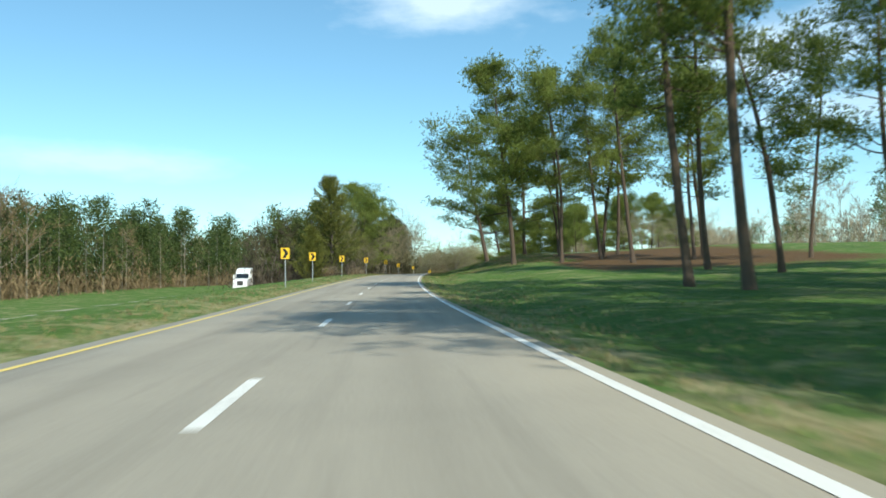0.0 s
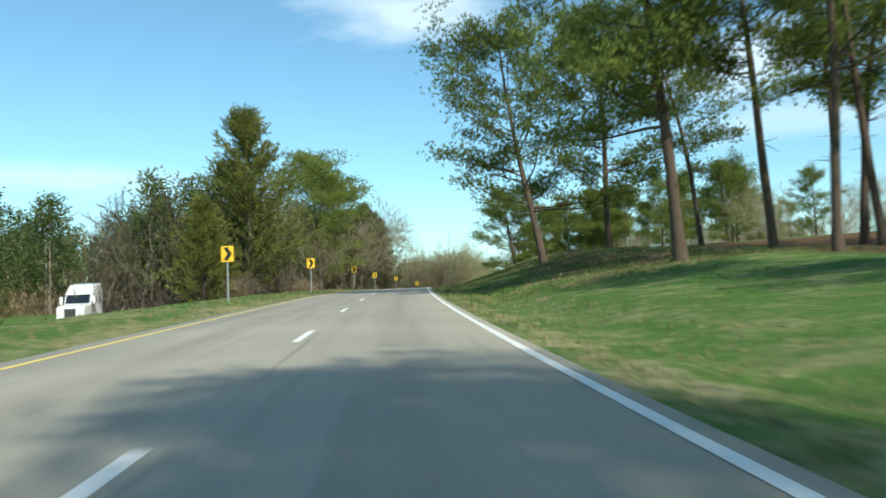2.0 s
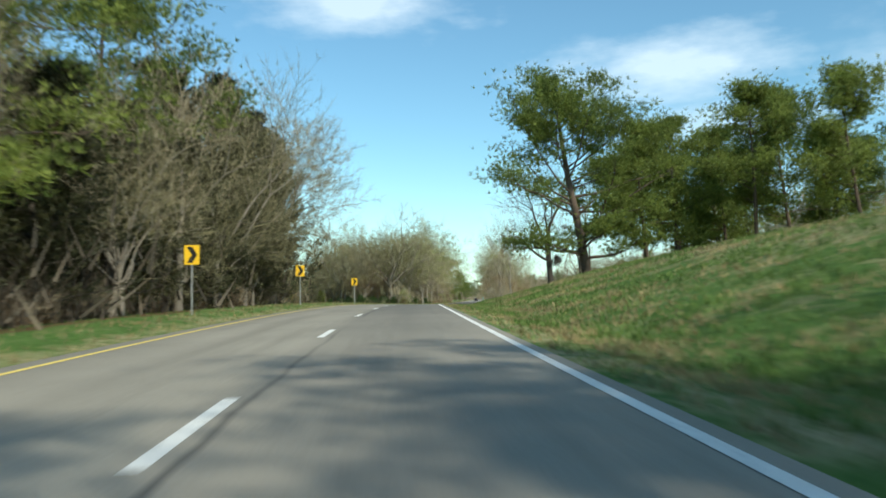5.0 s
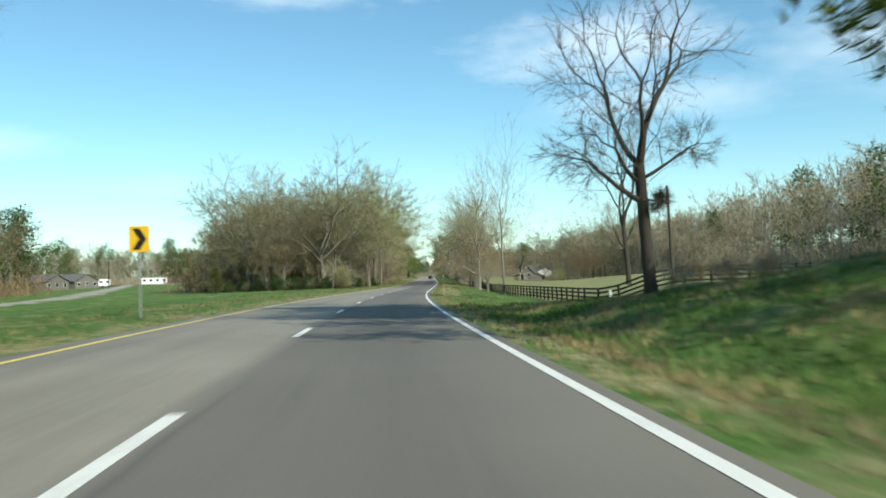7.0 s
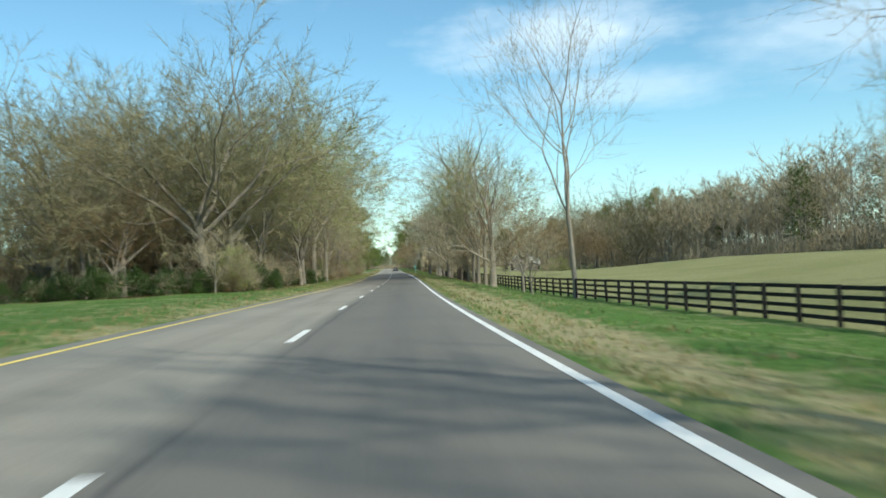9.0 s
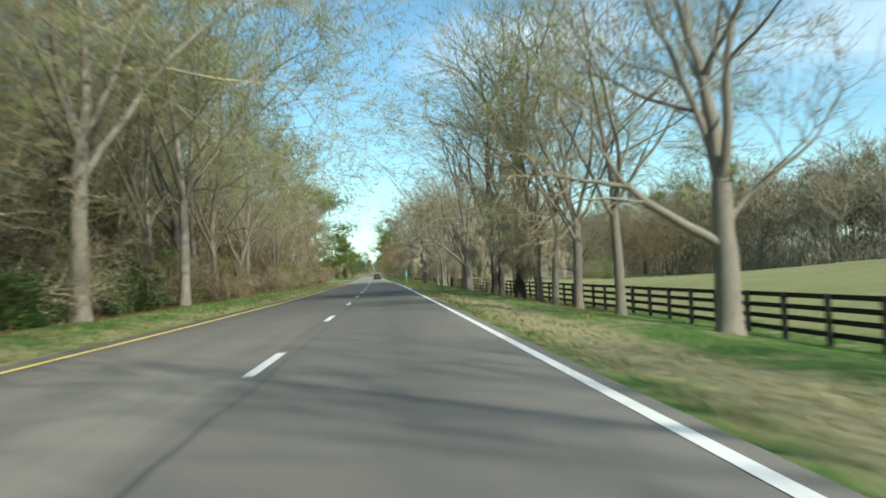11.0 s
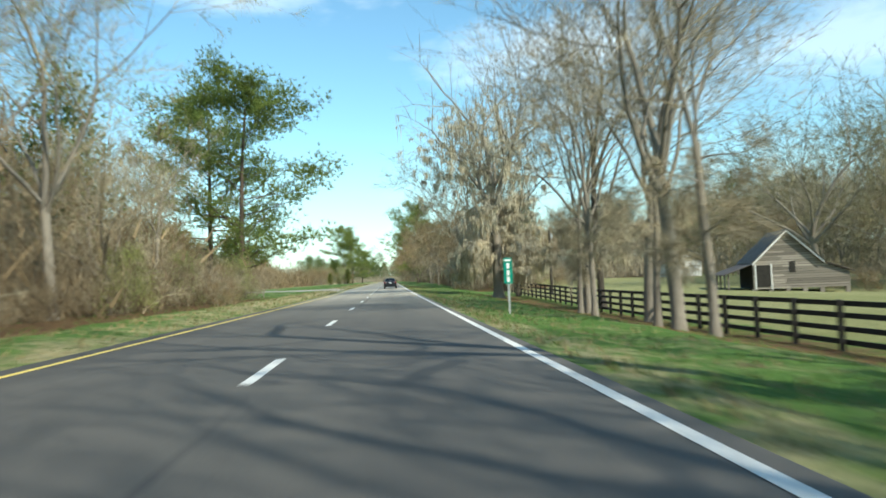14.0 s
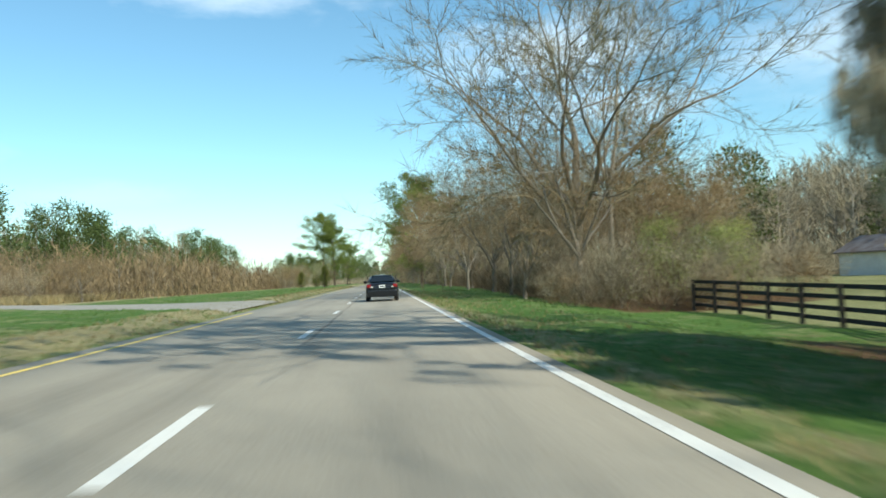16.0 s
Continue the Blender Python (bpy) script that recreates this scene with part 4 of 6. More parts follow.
tree("pine", 4, 168, 33, 0.5, 10, group="pines on the rise")
plant("spreading", make_pine(73, 16.4, 0.12, (-0.12, 0.02), 7.6, 0.42, 1.0, 0.05, 0.05, tufts=34, dense=1.9), "pine_tree", "old pine with long spreading limbs on the hill", "pine tree", "foliage", stand(233, 17.2, 1.0, course(233)), "pines on the hill")
for k, s, off, size in ((5, 250.2, 26.4, 0.95), (6, 257.7, 32.6, 1.0), (5, 244.4, 28.3, 1.05), (6, 257.4, 37.7, 1.0), (5, 250.8, 35.5, 1.1), (6, 261.7, 42.8, 1.05), (6, 238, 24, 0.9), (5, 234, 33, 1.05), (6, 240, 39, 1.1), (5, 246, 46, 1.0), (6, 228, 40, 1.0),
                        (5, 236, 50, 1.0), (6, 222, 48, 1.05), (5, 254, 52, 1.05), (6, 214, 56, 1.0), (3, 226, 60, 0.7)):
    tree("pine", k, s, off, size, group="pines on the hill")
for i in range(14):
    kind = PLANT_RNG.choice(("pine", "bare", "bare"))
    tree(kind, PLANT_RNG.choice((4, 5, 6)) if kind == "pine" else PLANT_RNG.choice((0, 2)), PLANT_RNG.uniform(165, 225), PLANT_RNG.uniform(36, 66), PLANT_RNG.uniform(0.5, 0.75))
for s, off, k, size in ((120, 62, 0, 0.7), (96, 70, 1, 0.8), (150, 50, 2, 0.75), (170, 60, 0, 0.8), (140, 70, 3, 0.7), (70, 75, 2, 0.7), (45, 70, 0, 0.7)):
    tree("bare", k, s, off, size)

# Wood between the roads on the first curve
tree("cedar", 0, 138, -12.3, 1.14, 20, "large olive-green cedar standing above the roadside grass")
for kind, k, s, off, size in (("cedar", 1, 131, -14.5, 0.8), ("cedar", 0, 146, -16, 0.85), ("pine", 4, 178, -12.5, 0.98), ("pine", 3, 185, -14, 0.9), ("pine", 1, 192, -15, 0.95), ("cedar", 1, 171, -11.5, 0.9),
                              ("pine", 3, 206, -16, 0.9), ("pine", 4, 214, -18, 0.85)):
    tree(kind, k, s, off, size)
DARK_CEDAR = "dark cedar at the edge of the wood"
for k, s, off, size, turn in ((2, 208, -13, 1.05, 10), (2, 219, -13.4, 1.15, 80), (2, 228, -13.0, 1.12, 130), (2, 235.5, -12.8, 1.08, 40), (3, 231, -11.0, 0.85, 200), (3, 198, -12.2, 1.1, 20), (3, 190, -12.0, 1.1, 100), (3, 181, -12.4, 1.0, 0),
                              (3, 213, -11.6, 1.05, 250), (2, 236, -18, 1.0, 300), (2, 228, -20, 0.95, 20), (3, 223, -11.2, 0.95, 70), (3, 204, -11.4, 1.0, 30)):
    tree("cedar", k, s, off, size, turn, DARK_CEDAR)
for s, off, k, size, turn in ((231, -12.6, 0, 1.3, 15), (221, -11.0, 4, 0.9, 120), (212, -10.6, 4, 1.0, 200), (203, -10.4, 1, 0.9, 60), (226, -15, 0, 1.3, 260), (195, -10.8, 0, 0.95, 10), (236, -15, 1, 1.15, 90)):
    tree("bare", k, s, off, size, turn, "pale leafless tree with long fine branches before dark cedars")
plant("hazy", make_bare(39, 18, 0.22, 0.24, 6, 4, 18, wide=0.55, lift=0.02, fine=0.008), "bare_tree", "pale leafless tree with hazy fine twigs at the wood's end", "tree", "foliage", stand(233, -11.2, 1.0, 40))
for i in range(40):
    s = 142 + 94 * (i + PLANT_RNG.random()) / 40
    kind, k = PLANT_RNG.choice((("bare", 4), ("bare", 1), ("bare", 5), ("bare", 3), ("bud", 2), ("cedar", 3), ("bare", 4)))
    tree(kind, k, s, -PLANT_RNG.uniform(13.5, 24), PLANT_RNG.uniform(0.65, 0.95))
for k, s, off, size in ((5, 168, -10.6, 0.6), (3, 181, -10.2, 0.62), (5, 195, -10.4, 0.6), (4, 200, -11.6, 0.7), (5, 210, -10.3, 0.6), (4, 217, -11.2, 0.75), (5, 222, -10.6, 0.62)):
    tree("bare", k, s, off, size)
for i in range(40):
    tree("brush", PLANT_RNG.choice((0, 0, 1, 3)), 130 + 100 * (i + PLANT_RNG.random()) / 40, -PLANT_RNG.uniform(10.5, 14), PLANT_RNG.uniform(0.5, 0.9))

# The old tree at the fence corner, and trees in the pasture
plant("oak", make_bare(84, 16.5, 0.42, 0.55, 3, 4, 8, wood="dark_bark", wide=0.40, lift=0.12, wander=0.3, twig="dark_twigs",
                      first=((6.7, -1, 0.1, 0.32, 3.7, 0.21, -0.08), (7.9, -0.85, -0.1, 0.75, 3.5, 0.17, -0.05), (8.1, 0.9, 0.1, 0.55, 3.0, 0.15, -0.05), (6.8, 1, 0.1, 0.2, 0.8, 0.09, 0.0)), lean=(-0.05, 0), kids=4), "bare_tree", "old leafless tree with dark crooked spreading limbs in the pasture", "tree", "foliage", stand(276, 18.8, 1.0, course(276)))
plant("lone", make_bare(86, 19.5, 0.30, 0.38, 4, 4, 4, wood="dark_bark", wide=0.45, lift=0.15, first=((4.6, -1, -0.2, 0.5, 3.0, 0.13, 0.1), (5.4, 1, 0.1, 0.45, 3.0, 0.12, 0.1), (4.2, 0.3, 1, 0.5, 2.6, 0.1, 0.1)), wander=0.26), "bare_tree",
      "tall leafless grey tree standing alone in the pasture", "tree", "foliage", stand(322, 28.1, 1.0, 30))
tree("bare", 2, 314.2, 34.6, 0.78)
tree("bare", 1, 330, 48, 0.75)
plant("thin", make_bare(83, 20, 0.18, 0.3, 4, 4, 3, wide=0.33, lift=0.45), "bare_tree", "slender leafless tree with upright limbs by the fence", "tree", "foliage", stand(342, 14.2, 1.0, 10))
for kind, k, s, off, size in (("bare", 2, 348, 12.0, 0.75), ("bud", 2, 356, 12.5, 0.8), ("brush", 3, 279, 22.5, 0.8), ("brush", 3, 276, 24, 0.75), ("brush", 0, 281, 25.5, 1.0), ("brush", 3, 273, 23, 0.7), ("brush", 0, 279, 28, 1.1), ("brush", 0, 274.5, 26, 0.9), ("brush", 0, 277, 22, 0.9), ("brush", 0, 274, 20, 0.8), ("bare", 0, 300, 52, 0.7)):
    tree(kind, k, s, off, size)

# Clump in the median and the long wood on its side
for kind, k, s, off, size, turn in (("dome", 0, 352, -14.0, 1.32, 30), ("dome", 1, 350, -20, 0.98, 70), ("dome", 1, 360, -15, 0.95, 10), ("dome", 0, 353, -25.5, 0.85, 100), ("dome", 0, 362, -22, 0.9, 160), ("bud", 0, 362, -11, 0.95, 50),
                                    ("bud", 0, 357, -10.6, 0.72, 150), ("dome", 1, 356, -29, 0.78, 210), ("dome", 1, 368, -16, 0.95, 260)):
    tree(kind, k, s, off, size, turn)
for s, off, size in ((345.5, -27.5, 0.95), (345, -17.5, 1.25), (344.5, -20, 1.4), (346, -23, 1.3), (344.5, -15, 1.2), (345, -12.6, 1.1), (347, -25.5, 1.2), (347.5, -10.8, 1.2), (351, -10.2, 1.3)):
    tree("brush", 1, s, off, size)
tree("cedar", 1, 345, -29.5, 0.42, 20, "small dark evergreen at the corner of the clump")
tree("bare", 2, 344, -11.5, 0.6, 200, "pale-stemmed leafless tree leaning at the wood's edge")
for i in range(18):
    tree("brush", 1 if i % 3 else 0, 344 + 26 * PLANT_RNG.random(), -PLANT_RNG.uniform(9.5, 13), PLANT_RNG.uniform(1.0, 1.5))
for s, off, size in ((372, -8.8, 1.2), (376, -9.5, 1.3), (380, -8.6, 1.1), (384.5, -8.9, 1.3), (366, -10, 1.3), (388, -10, 1.1)):
    tree("brush", 1, s, off, size)
tree("cedar", 1, 392, -48, 0.7)
for i in range(20):
    tree(*PLANT_RNG.choice((("dome", 0), ("dome", 1), ("bud", 0), ("bare", 1), ("dome", 1), ("bud", 2))), 348 + 38 * PLANT_RNG.random(), -PLANT_RNG.uniform(13, 27), PLANT_RNG.uniform(0.7, 0.95))
for i in range(24):
    tree("brush", PLANT_RNG.choice((1, 1, 0, 1)), 345 + 34 * PLANT_RNG.random(), -PLANT_RNG.uniform(10, 29), PLANT_RNG.uniform(0.8, 1.3))
for i in range(42):
    s = 360 + 126 * (i + PLANT_RNG.random()) / 42
    near = PLANT_RNG.uniform(7.8, 13) if i % 2 else PLANT_RNG.uniform(13, 28)
    kind, k = PLANT_RNG.choice((("bare", 0), ("bare", 1), ("bud", 0), ("bud", 0), ("bud", 1), ("bud", 0), ("bare", 2)) if s < 430 else (("bare", 0), ("bare", 1), ("bare", 2), ("bud", 1), ("bud", 2)))
    tree(kind, k, s, -near, PLANT_RNG.uniform(0.95, 1.35) * (1.0 if s < 440 else 0.85))
for i in range(56):
    s = 345 + 165 * (i + PLANT_RNG.random()) / 56
    tree("brush", 1 if s < 385 and i % 2 else PLANT_RNG.choice((0, 3, 3, 0, 2)), s, -PLANT_RNG.uniform(7.6, 13), PLANT_RNG.uniform(0.6, 1.05))
for i in range(12):
    tree(*PLANT_RNG.choice((("bare", 0), ("bare", 2), ("bud", 1), ("bud", 2))), 484 + 28 * PLANT_RNG.random(), -PLANT_RNG.uniform(11.5, 26), PLANT_RNG.uniform(0.5, 0.7))
tree("pine", 4, 519, -11.0, 1.1, 120)
tree("pine", 3, 525, -15, 0.85, 40)
for k, s, off, size in ((3, 500, -13, 0.75), (2, 507, -16, 0.65), (2, 516, -8.8, 0.33), (3, 494, -15, 0.75)):
    tree("bare", k, s, off, size)

# Row of old trees along the board fence
plant("pecan", make_bare(91, 15, 0.36, 0.30, 4, 4, 3, wide=0.5, first=((2.7, -1, -0.2, 0.5, 3.6, 0.17, 0.0), (3.2, 0.9, 0.3, 0.8, 3.4, 0.11, 0.2)), wander=0.2), "bare_tree",
      "old leafless tree with one long limb over the verge", "tree", "foliage", stand(373.3, 11.7, 1.0, course(373)), "row along the fence")
plant("many_stemmed", make_bare(92, 18, 0.38, 0.15, 4, 4, 3, wide=0.26, lift=0.22, first=((2.6, -0.75, -0.25, 0.85, 5.2, 0.17, -0.25),), wander=0.2), "bare_tree",
      "old leafless tree forking low into several tall stems", "tree", "foliage", stand(441, 11.3, 1.0, course(441)), "row along the fence")
for kind, k, s, off, size in (("bud", 1, 386, 12.2, 0.95), ("bud", 0, 393, 12.0, 1.1), ("bare", 1, 398, 11.8, 0.95), ("bare", 3, 398.8, 11.1, 0.9), ("moss", 1, 408, 12.8, 0.9), ("moss", 0, 409.5, 11.7, 0.95), ("moss", 1, 420, 11.8, 0.95),
                              ("moss", 0, 426, 12.2, 1.0), ("moss", 1, 432, 12.3, 0.95), ("moss", 1, 435, 15.6, 0.9), ("bare", 3, 443.5, 12.0, 1.0), ("moss", 0, 449, 11.8, 0.95), ("bare", 3, 455, 12.8, 0.9),
                              ("bare", 3, 472.3, 11.6, 1.05), ("bare", 1, 475.2, 11.5, 1.1), ("bare", 3, 479, 12.0, 1.0), ("bare", 1, 483, 13.0, 1.05), ("bare", 3, 487, 11.6, 1.0), ("bare", 1, 494, 13.0, 1.0), ("bare", 3, 490.5, 11.7, 0.95), ("moss", 1, 499, 15.2, 0.95),
                              ("moss", 2, 521, 11.5, 1.1), ("moss", 1, 528, 14.4, 0.8)):
    tree(kind, k, s, off, size, group="row along the fence")

# Wood close behind the barn
for kind, k, s, off, size in (("dome", 0, 536, 50, 1.05), ("bare", 0, 542, 56, 1.3), ("dome", 1, 530, 58, 1.15), ("bud", 2, 548, 48, 1.1), ("dome", 1, 556, 55, 1.1), ("bare", 1, 560, 62, 1.2), ("bare", 0, 528, 66, 1.35), ("dome", 0, 540, 66, 1.2), ("bud", 2, 520, 60, 1.25),
                              ("bare", 1, 512, 63, 1.2), ("dome", 1, 505, 68, 1.2), ("bare", 0, 570, 63, 1.15), ("dome", 0, 515, 74, 1.25), ("bud", 2, 534, 61, 1.2), ("bare", 2, 524, 53, 1.1), ("dome", 1, 498, 74, 1.2), ("bud", 2, 508, 58, 1.0), ("pine", 1, 536, 70, 0.8), ("pine", 2, 518, 80, 0.8)):
    tree(kind, k, s, off, size)
for k, s, off, size in ((2, 514, 46.5, 1.15), (2, 516, 49, 1.3), (1, 518, 50, 1.0), (2, 511, 49, 1.1), (0, 522, 47, 1.2), (0, 528, 47, 1.2), (0, 534, 45, 1.1)):
    tree("brush", k, s, off, size)

# Wood on the fence's side further on
plant("tall_pale", make_bare(88, 23, 0.21, 0.3, 5, 4, 9, wood="pale_bark", wide=0.3, lift=0.2), "bare_tree", "tall pale leafless tree rising out of the thicket", "tree", "foliage", stand(564, 16.4, 0.88, 15))
tree("dome", 0, 566, 14.5, 1.1, 80)
for i in range(44):
    s = 556 + 230 * (i + PLANT_RNG.random()) / 44
    kind, k = PLANT_RNG.choice((("bud", 2), ("bud", 2), ("bud", 2), ("bare", 0), ("bare", 2), ("bud", 2)))
    tree(kind, k, s, PLANT_RNG.uniform(10.5, 13) if i % 2 else PLANT_RNG.uniform(13, 26), PLANT_RNG.uniform(0.95, 1.3))
for i in range(34):
    tree("brush", PLANT_RNG.choice((0, 0, 2, 3, 0)), 548 + 90 * (i + PLANT_RNG.random()) / 22, PLANT_RNG.uniform(11, 18), PLANT_RNG.uniform(0.9, 1.5))
for k, s, off, size in ((4, 668, 9.5, 1.0), (3, 690, 11, 1.0), (4, 765, -12.5, 1.05), (3, 771, -16, 0.95), (4, 800, -10, 0.8), (3, 840, 10, 1.0), (1, 900, -13, 0.9), (4, 940, 10, 0.9)):
    tree("pine", k, s, off, size)
for i in range(14):
    tree(PLANT_RNG.choice(("bare", "bud")), 2, 580 + 120 * PLANT_RNG.random(), -PLANT_RNG.uniform(26, 50), PLANT_RNG.uniform(0.3, 0.5))
for k, s, off, size in ((2, 552, 18.0, 1.2), (0, 555.5, 20.0, 1.4), (2, 560, 22.5, 1.3), (0, 549.5, 17.0, 1.1), (3, 563, 25, 1.2), (2, 558, 17.2, 1.4), (0, 566, 22, 1.5), (0, 556, 24.5, 1.4), (3, 561, 27.5, 1.2)):
    tree("brush", k, s, off, size)
tree("bud", 2, 563, 19, 0.85)
tree("bud", 2, 571, 24, 1.0)
plant("gnarled", make_bare(87, 12.5, 0.36, 0.32, 4, 4, 3, wood="dark_bark", twig="dark_twigs", wide=0.6, lift=0.05, wander=0.3, kids=3), "bare_tree", "gnarled dark leafless tree beside the white house", "tree", "foliage", stand(553.2, 38.8, 1.0, 60))
for i in range(12):
    tree("cedar" if i % 4 == 0 else "bud", 1 if i % 4 == 0 else PLANT_RNG.choice((0, 2)), 690 + 80 * PLANT_RNG.random(), -PLANT_RNG.uniform(11, 26), PLANT_RNG.uniform(0.4, 0.6))


# ---------------------------------------------------------------- distant woods
def far_hardwood(rng):
    """Leafless forest tree: a straight pale stem and a haze of twigs."""
    tris, kinds = [], []

    def spike(p, d, length, w, m):
        u = (Matrix.Rotation(rng.uniform(0, 3.14), 3, d) @ d.orthogonal().normalized()) * w
        tris.append((p - u, p + u, p + d * length))
        kinds.append(m)
        return p + d * length

    for a in (0.0, 2.09, 4.19):
        q = [Vector((math.cos(a + k) * 0.13, math.sin(a + k) * 0.13, 0)) for k in (0, 2.09)]
        tris.append((q[0], q[1], Vector((0.15, 0.1, 13.5))))
        kinds.append(0)
    for k in range(13):
        a, z = 2.4 * k + rng.uniform(-0.4, 0.4), rng.uniform(4.0, 11.5)
        d = Vector((math.cos(a), math.sin(a), rng.uniform(0.7, 1.5))).normalized()
        ln = rng.uniform(2.2, 4.6) * (1.25 - z / 22)
        base = Vector((0, 0, z))
        spike(base, d, ln, 0.05, 0)
        for _ in range(5):
            c = base + d * ln * rng.uniform(0.3, 1.0)
            e = (d + Vector((rng.gauss(0, 0.5), rng.gauss(0, 0.5), rng.gauss(0.25, 0.3)))).normalized()
            l2 = rng.uniform(0.9, 2.0)
            spike(c, e, l2, 0.028, 1)
            for _ in range(8):
                f = (e + Vector((rng.gauss(0, 0.55), rng.gauss(0, 0.55), rng.gauss(0.1, 0.4)))).normalized()
                spike(c + e * l2 * rng.uniform(0.2, 1.0), f, rng.uniform(0.6, 1.5), 0.026, 1)
    return tris, kinds


def far_pine(rng, bare=0.4):
    """Forest pine: a stem and puffs of needles."""
    tris, kinds = [], []
    for a in (0.0, 2.09, 4.19):
        q = [Vector((math.cos(a + k) * 0.2, math.sin(a + k) * 0.2, 0)) for k in (0, 2.09)]
        tris.append((q[0], q[1], Vector((0, 0, 15))))
        kinds.append(0)
    for k in range(32):
        z = bare + (1 - bare) * (k + rng.random()) / 32
        t = (z - bare) / (1 - bare)
        w = 3.8 * math.sin(math.pi * min(1.0, 0.25 + 0.72 * t)) * rng.uniform(0.3, 1.05)
        a = 2.4 * k + rng.uniform(-0.6, 0.6)
        c = Vector((math.cos(a) * w, math.sin(a) * w, 15.5 * z))
        for _ in range(52):
            o = c + Vector((rng.gauss(0, 0.7), rng.gauss(0, 0.7), rng.gauss(0, 0.42)))
            d = ((o - c) * 0.7 + Vector((rng.gauss(0, 0.4), rng.gauss(0, 0.4), 0.5 + rng.gauss(0, 0.3)))).normalized()
            u = (Matrix.Rotation(rng.uniform(0, 3.14), 3, d) @ d.orthogonal().normalized()) * rng.uniform(0.08, 0.15)
            tris.append((o - u, o + u, o + d * rng.uniform(0.3, 0.6)))
            kinds.append(2)
    return tris, kinds


def far_scrub(rng):
    """Undergrowth round a forest tree."""
    tris, kinds = [], []
    for _ in range(240):
        p = Vector((rng.gauss(0, 2.6), rng.gauss(0, 2.6), abs(rng.gauss(0, 1.9))))
        d = Vector((rng.gauss(0, 0.5), rng.gauss(0, 0.5), 1)).normalized()
        u = (Matrix.Rotation(rng.uniform(0, 3.14), 3, d) @ d.orthogonal().normalized()) * rng.uniform(0.03, 0.08)
        tris.append((p - u, p + u, p + d * rng.uniform(0.5, 1.5)))
        kinds.append(1)
    return tris, kinds


def as_arrays(made):
    return np.array([[tuple(v) for v in t] for t in made[0]]), np.array(made[1], np.int32)


FAR_RNG = random.Random(77)
FAR_HARD = [as_arrays(far_hardwood(FAR_RNG)) for _ in range(7)]
FAR_PINE = [as_arrays(far_pine(FAR_RNG, FAR_RNG.uniform(0.03, 0.30))) for _ in range(6)]
FAR_SCRUB = [as_arrays(far_scrub(FAR_RNG)) for _ in range(4)]


def mesh_soup(name, tris, which, mats):
    n = len(tris)
    me = bpy.data.meshes.new(name)
    me.vertices.add(n * 3)
    me.vertices.foreach_set("co", tris.reshape(-1).astype(np.float32))
    me.loops.add(n * 3)
    me.loops.foreach_set("vertex_index", np.arange(n * 3, dtype=np.int32))
    me.polygons.add(n)
    me.polygons.foreach_set("loop_start", np.arange(0, n * 3, 3, dtype=np.int32))
    for m in mats:
        me.materials.append(m)
    me.polygons.foreach_set("material_index", which)
    me.update()
    me.validate()
    return me


def far_wood(name, label, spots, tall, twig, wood, seed, green=0.3):
    """Far trees as one mass."""
    rng = random.Random(seed)
    parts, kinds = [], []
    for s, off in spots:
        p = np.array(spot(s, off, 0.3))
        size = tall / 15 * rng.uniform(0.72, 1.15)
        for lib, k in ((FAR_PINE if rng.random() < green else FAR_HARD, size), (FAR_SCRUB, rng.uniform(0.8, 1.5))):
            V, kind = rng.choice(lib)
            a = rng.uniform(0, 6.28)
            R = np.array([[math.cos(a), -math.sin(a), 0], [math.sin(a), math.cos(a), 0], [0, 0, 1]])
            parts.append(V @ R.T * k + p)
            kinds.append(kind)
    tagged(new(name, mesh_soup(name, np.concatenate(parts), np.concatenate(kinds), [M[wood], M[twig], M["far_needles"]])), label, "woods", kind="stuff")


def scatter(n, s0, s1, o0, o1, seed):
    r = random.Random(seed)
    return [(r.uniform(s0, s1), r.uniform(o0, o1)) for _ in range(n)]


far_wood("far_wood", "mixed pine and leafless woods beyond the opposite road", [q for q in scatter(640, 20, 420, -98, -48, 1) if q[1] < float(np.interp(q[0], OTHER_S, OTHER_X)) - float(np.interp(q[0], [0, 220, 300], [27, 27, 14]))], 17, "brown_twigs", "grey_bark", 1, 0.62)
far_wood("far_wood", "leafless hardwood forest behind the pasture", scatter(560, 310, 680, 72, 106, 2), 21, "twigs", "pale_bark", 2, 0.02)
far_wood("far_wood", "young undergrowth along the forest behind the pasture", scatter(300, 310, 690, 78, 118, 12), 7, "twigs", "pale_bark", 12, 0.03)
far_wood("far_wood", "low hazy woods behind the houses", scatter(300, 400, 800, -210, -130, 3), 17, "twigs", "grey_bark", 3, 0.2)
far_wood("far_wood", "dark pine woods on the skyline past the broomsedge", scatter(240, 640, 930, -150, -64, 4), 20, "twigs", "grey_bark", 4, 0.75)
far_wood("far_wood", "hazy woods closing the end of the road", scatter(260, 960, 1350, -60, 60, 5), 17, "twigs", "grey_bark", 5, 0.5)
far_wood("far_wood", "woods on the far side of the rise", scatter(200, -60, 300, 85, 130, 6), 14, "twigs", "grey_bark", 6, 0.2)
far_wood("far_wood", "woods on the median past the clump", scatter(300, 364, 525, -40, -17, 7), 14, "brown_twigs", "dark_bark", 7, 0.12)
far_wood("far_wood", "brown woods behind the barn and the white house", [q for q in scatter(260, 560, 690, 20, 92, 8) if q[0] > 600 or q[1] < 24 or q[1] > 60], 16, "twigs", "pale_bark", 8, 0.06)
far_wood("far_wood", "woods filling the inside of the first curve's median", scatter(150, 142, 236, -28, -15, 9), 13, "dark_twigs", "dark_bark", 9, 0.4)
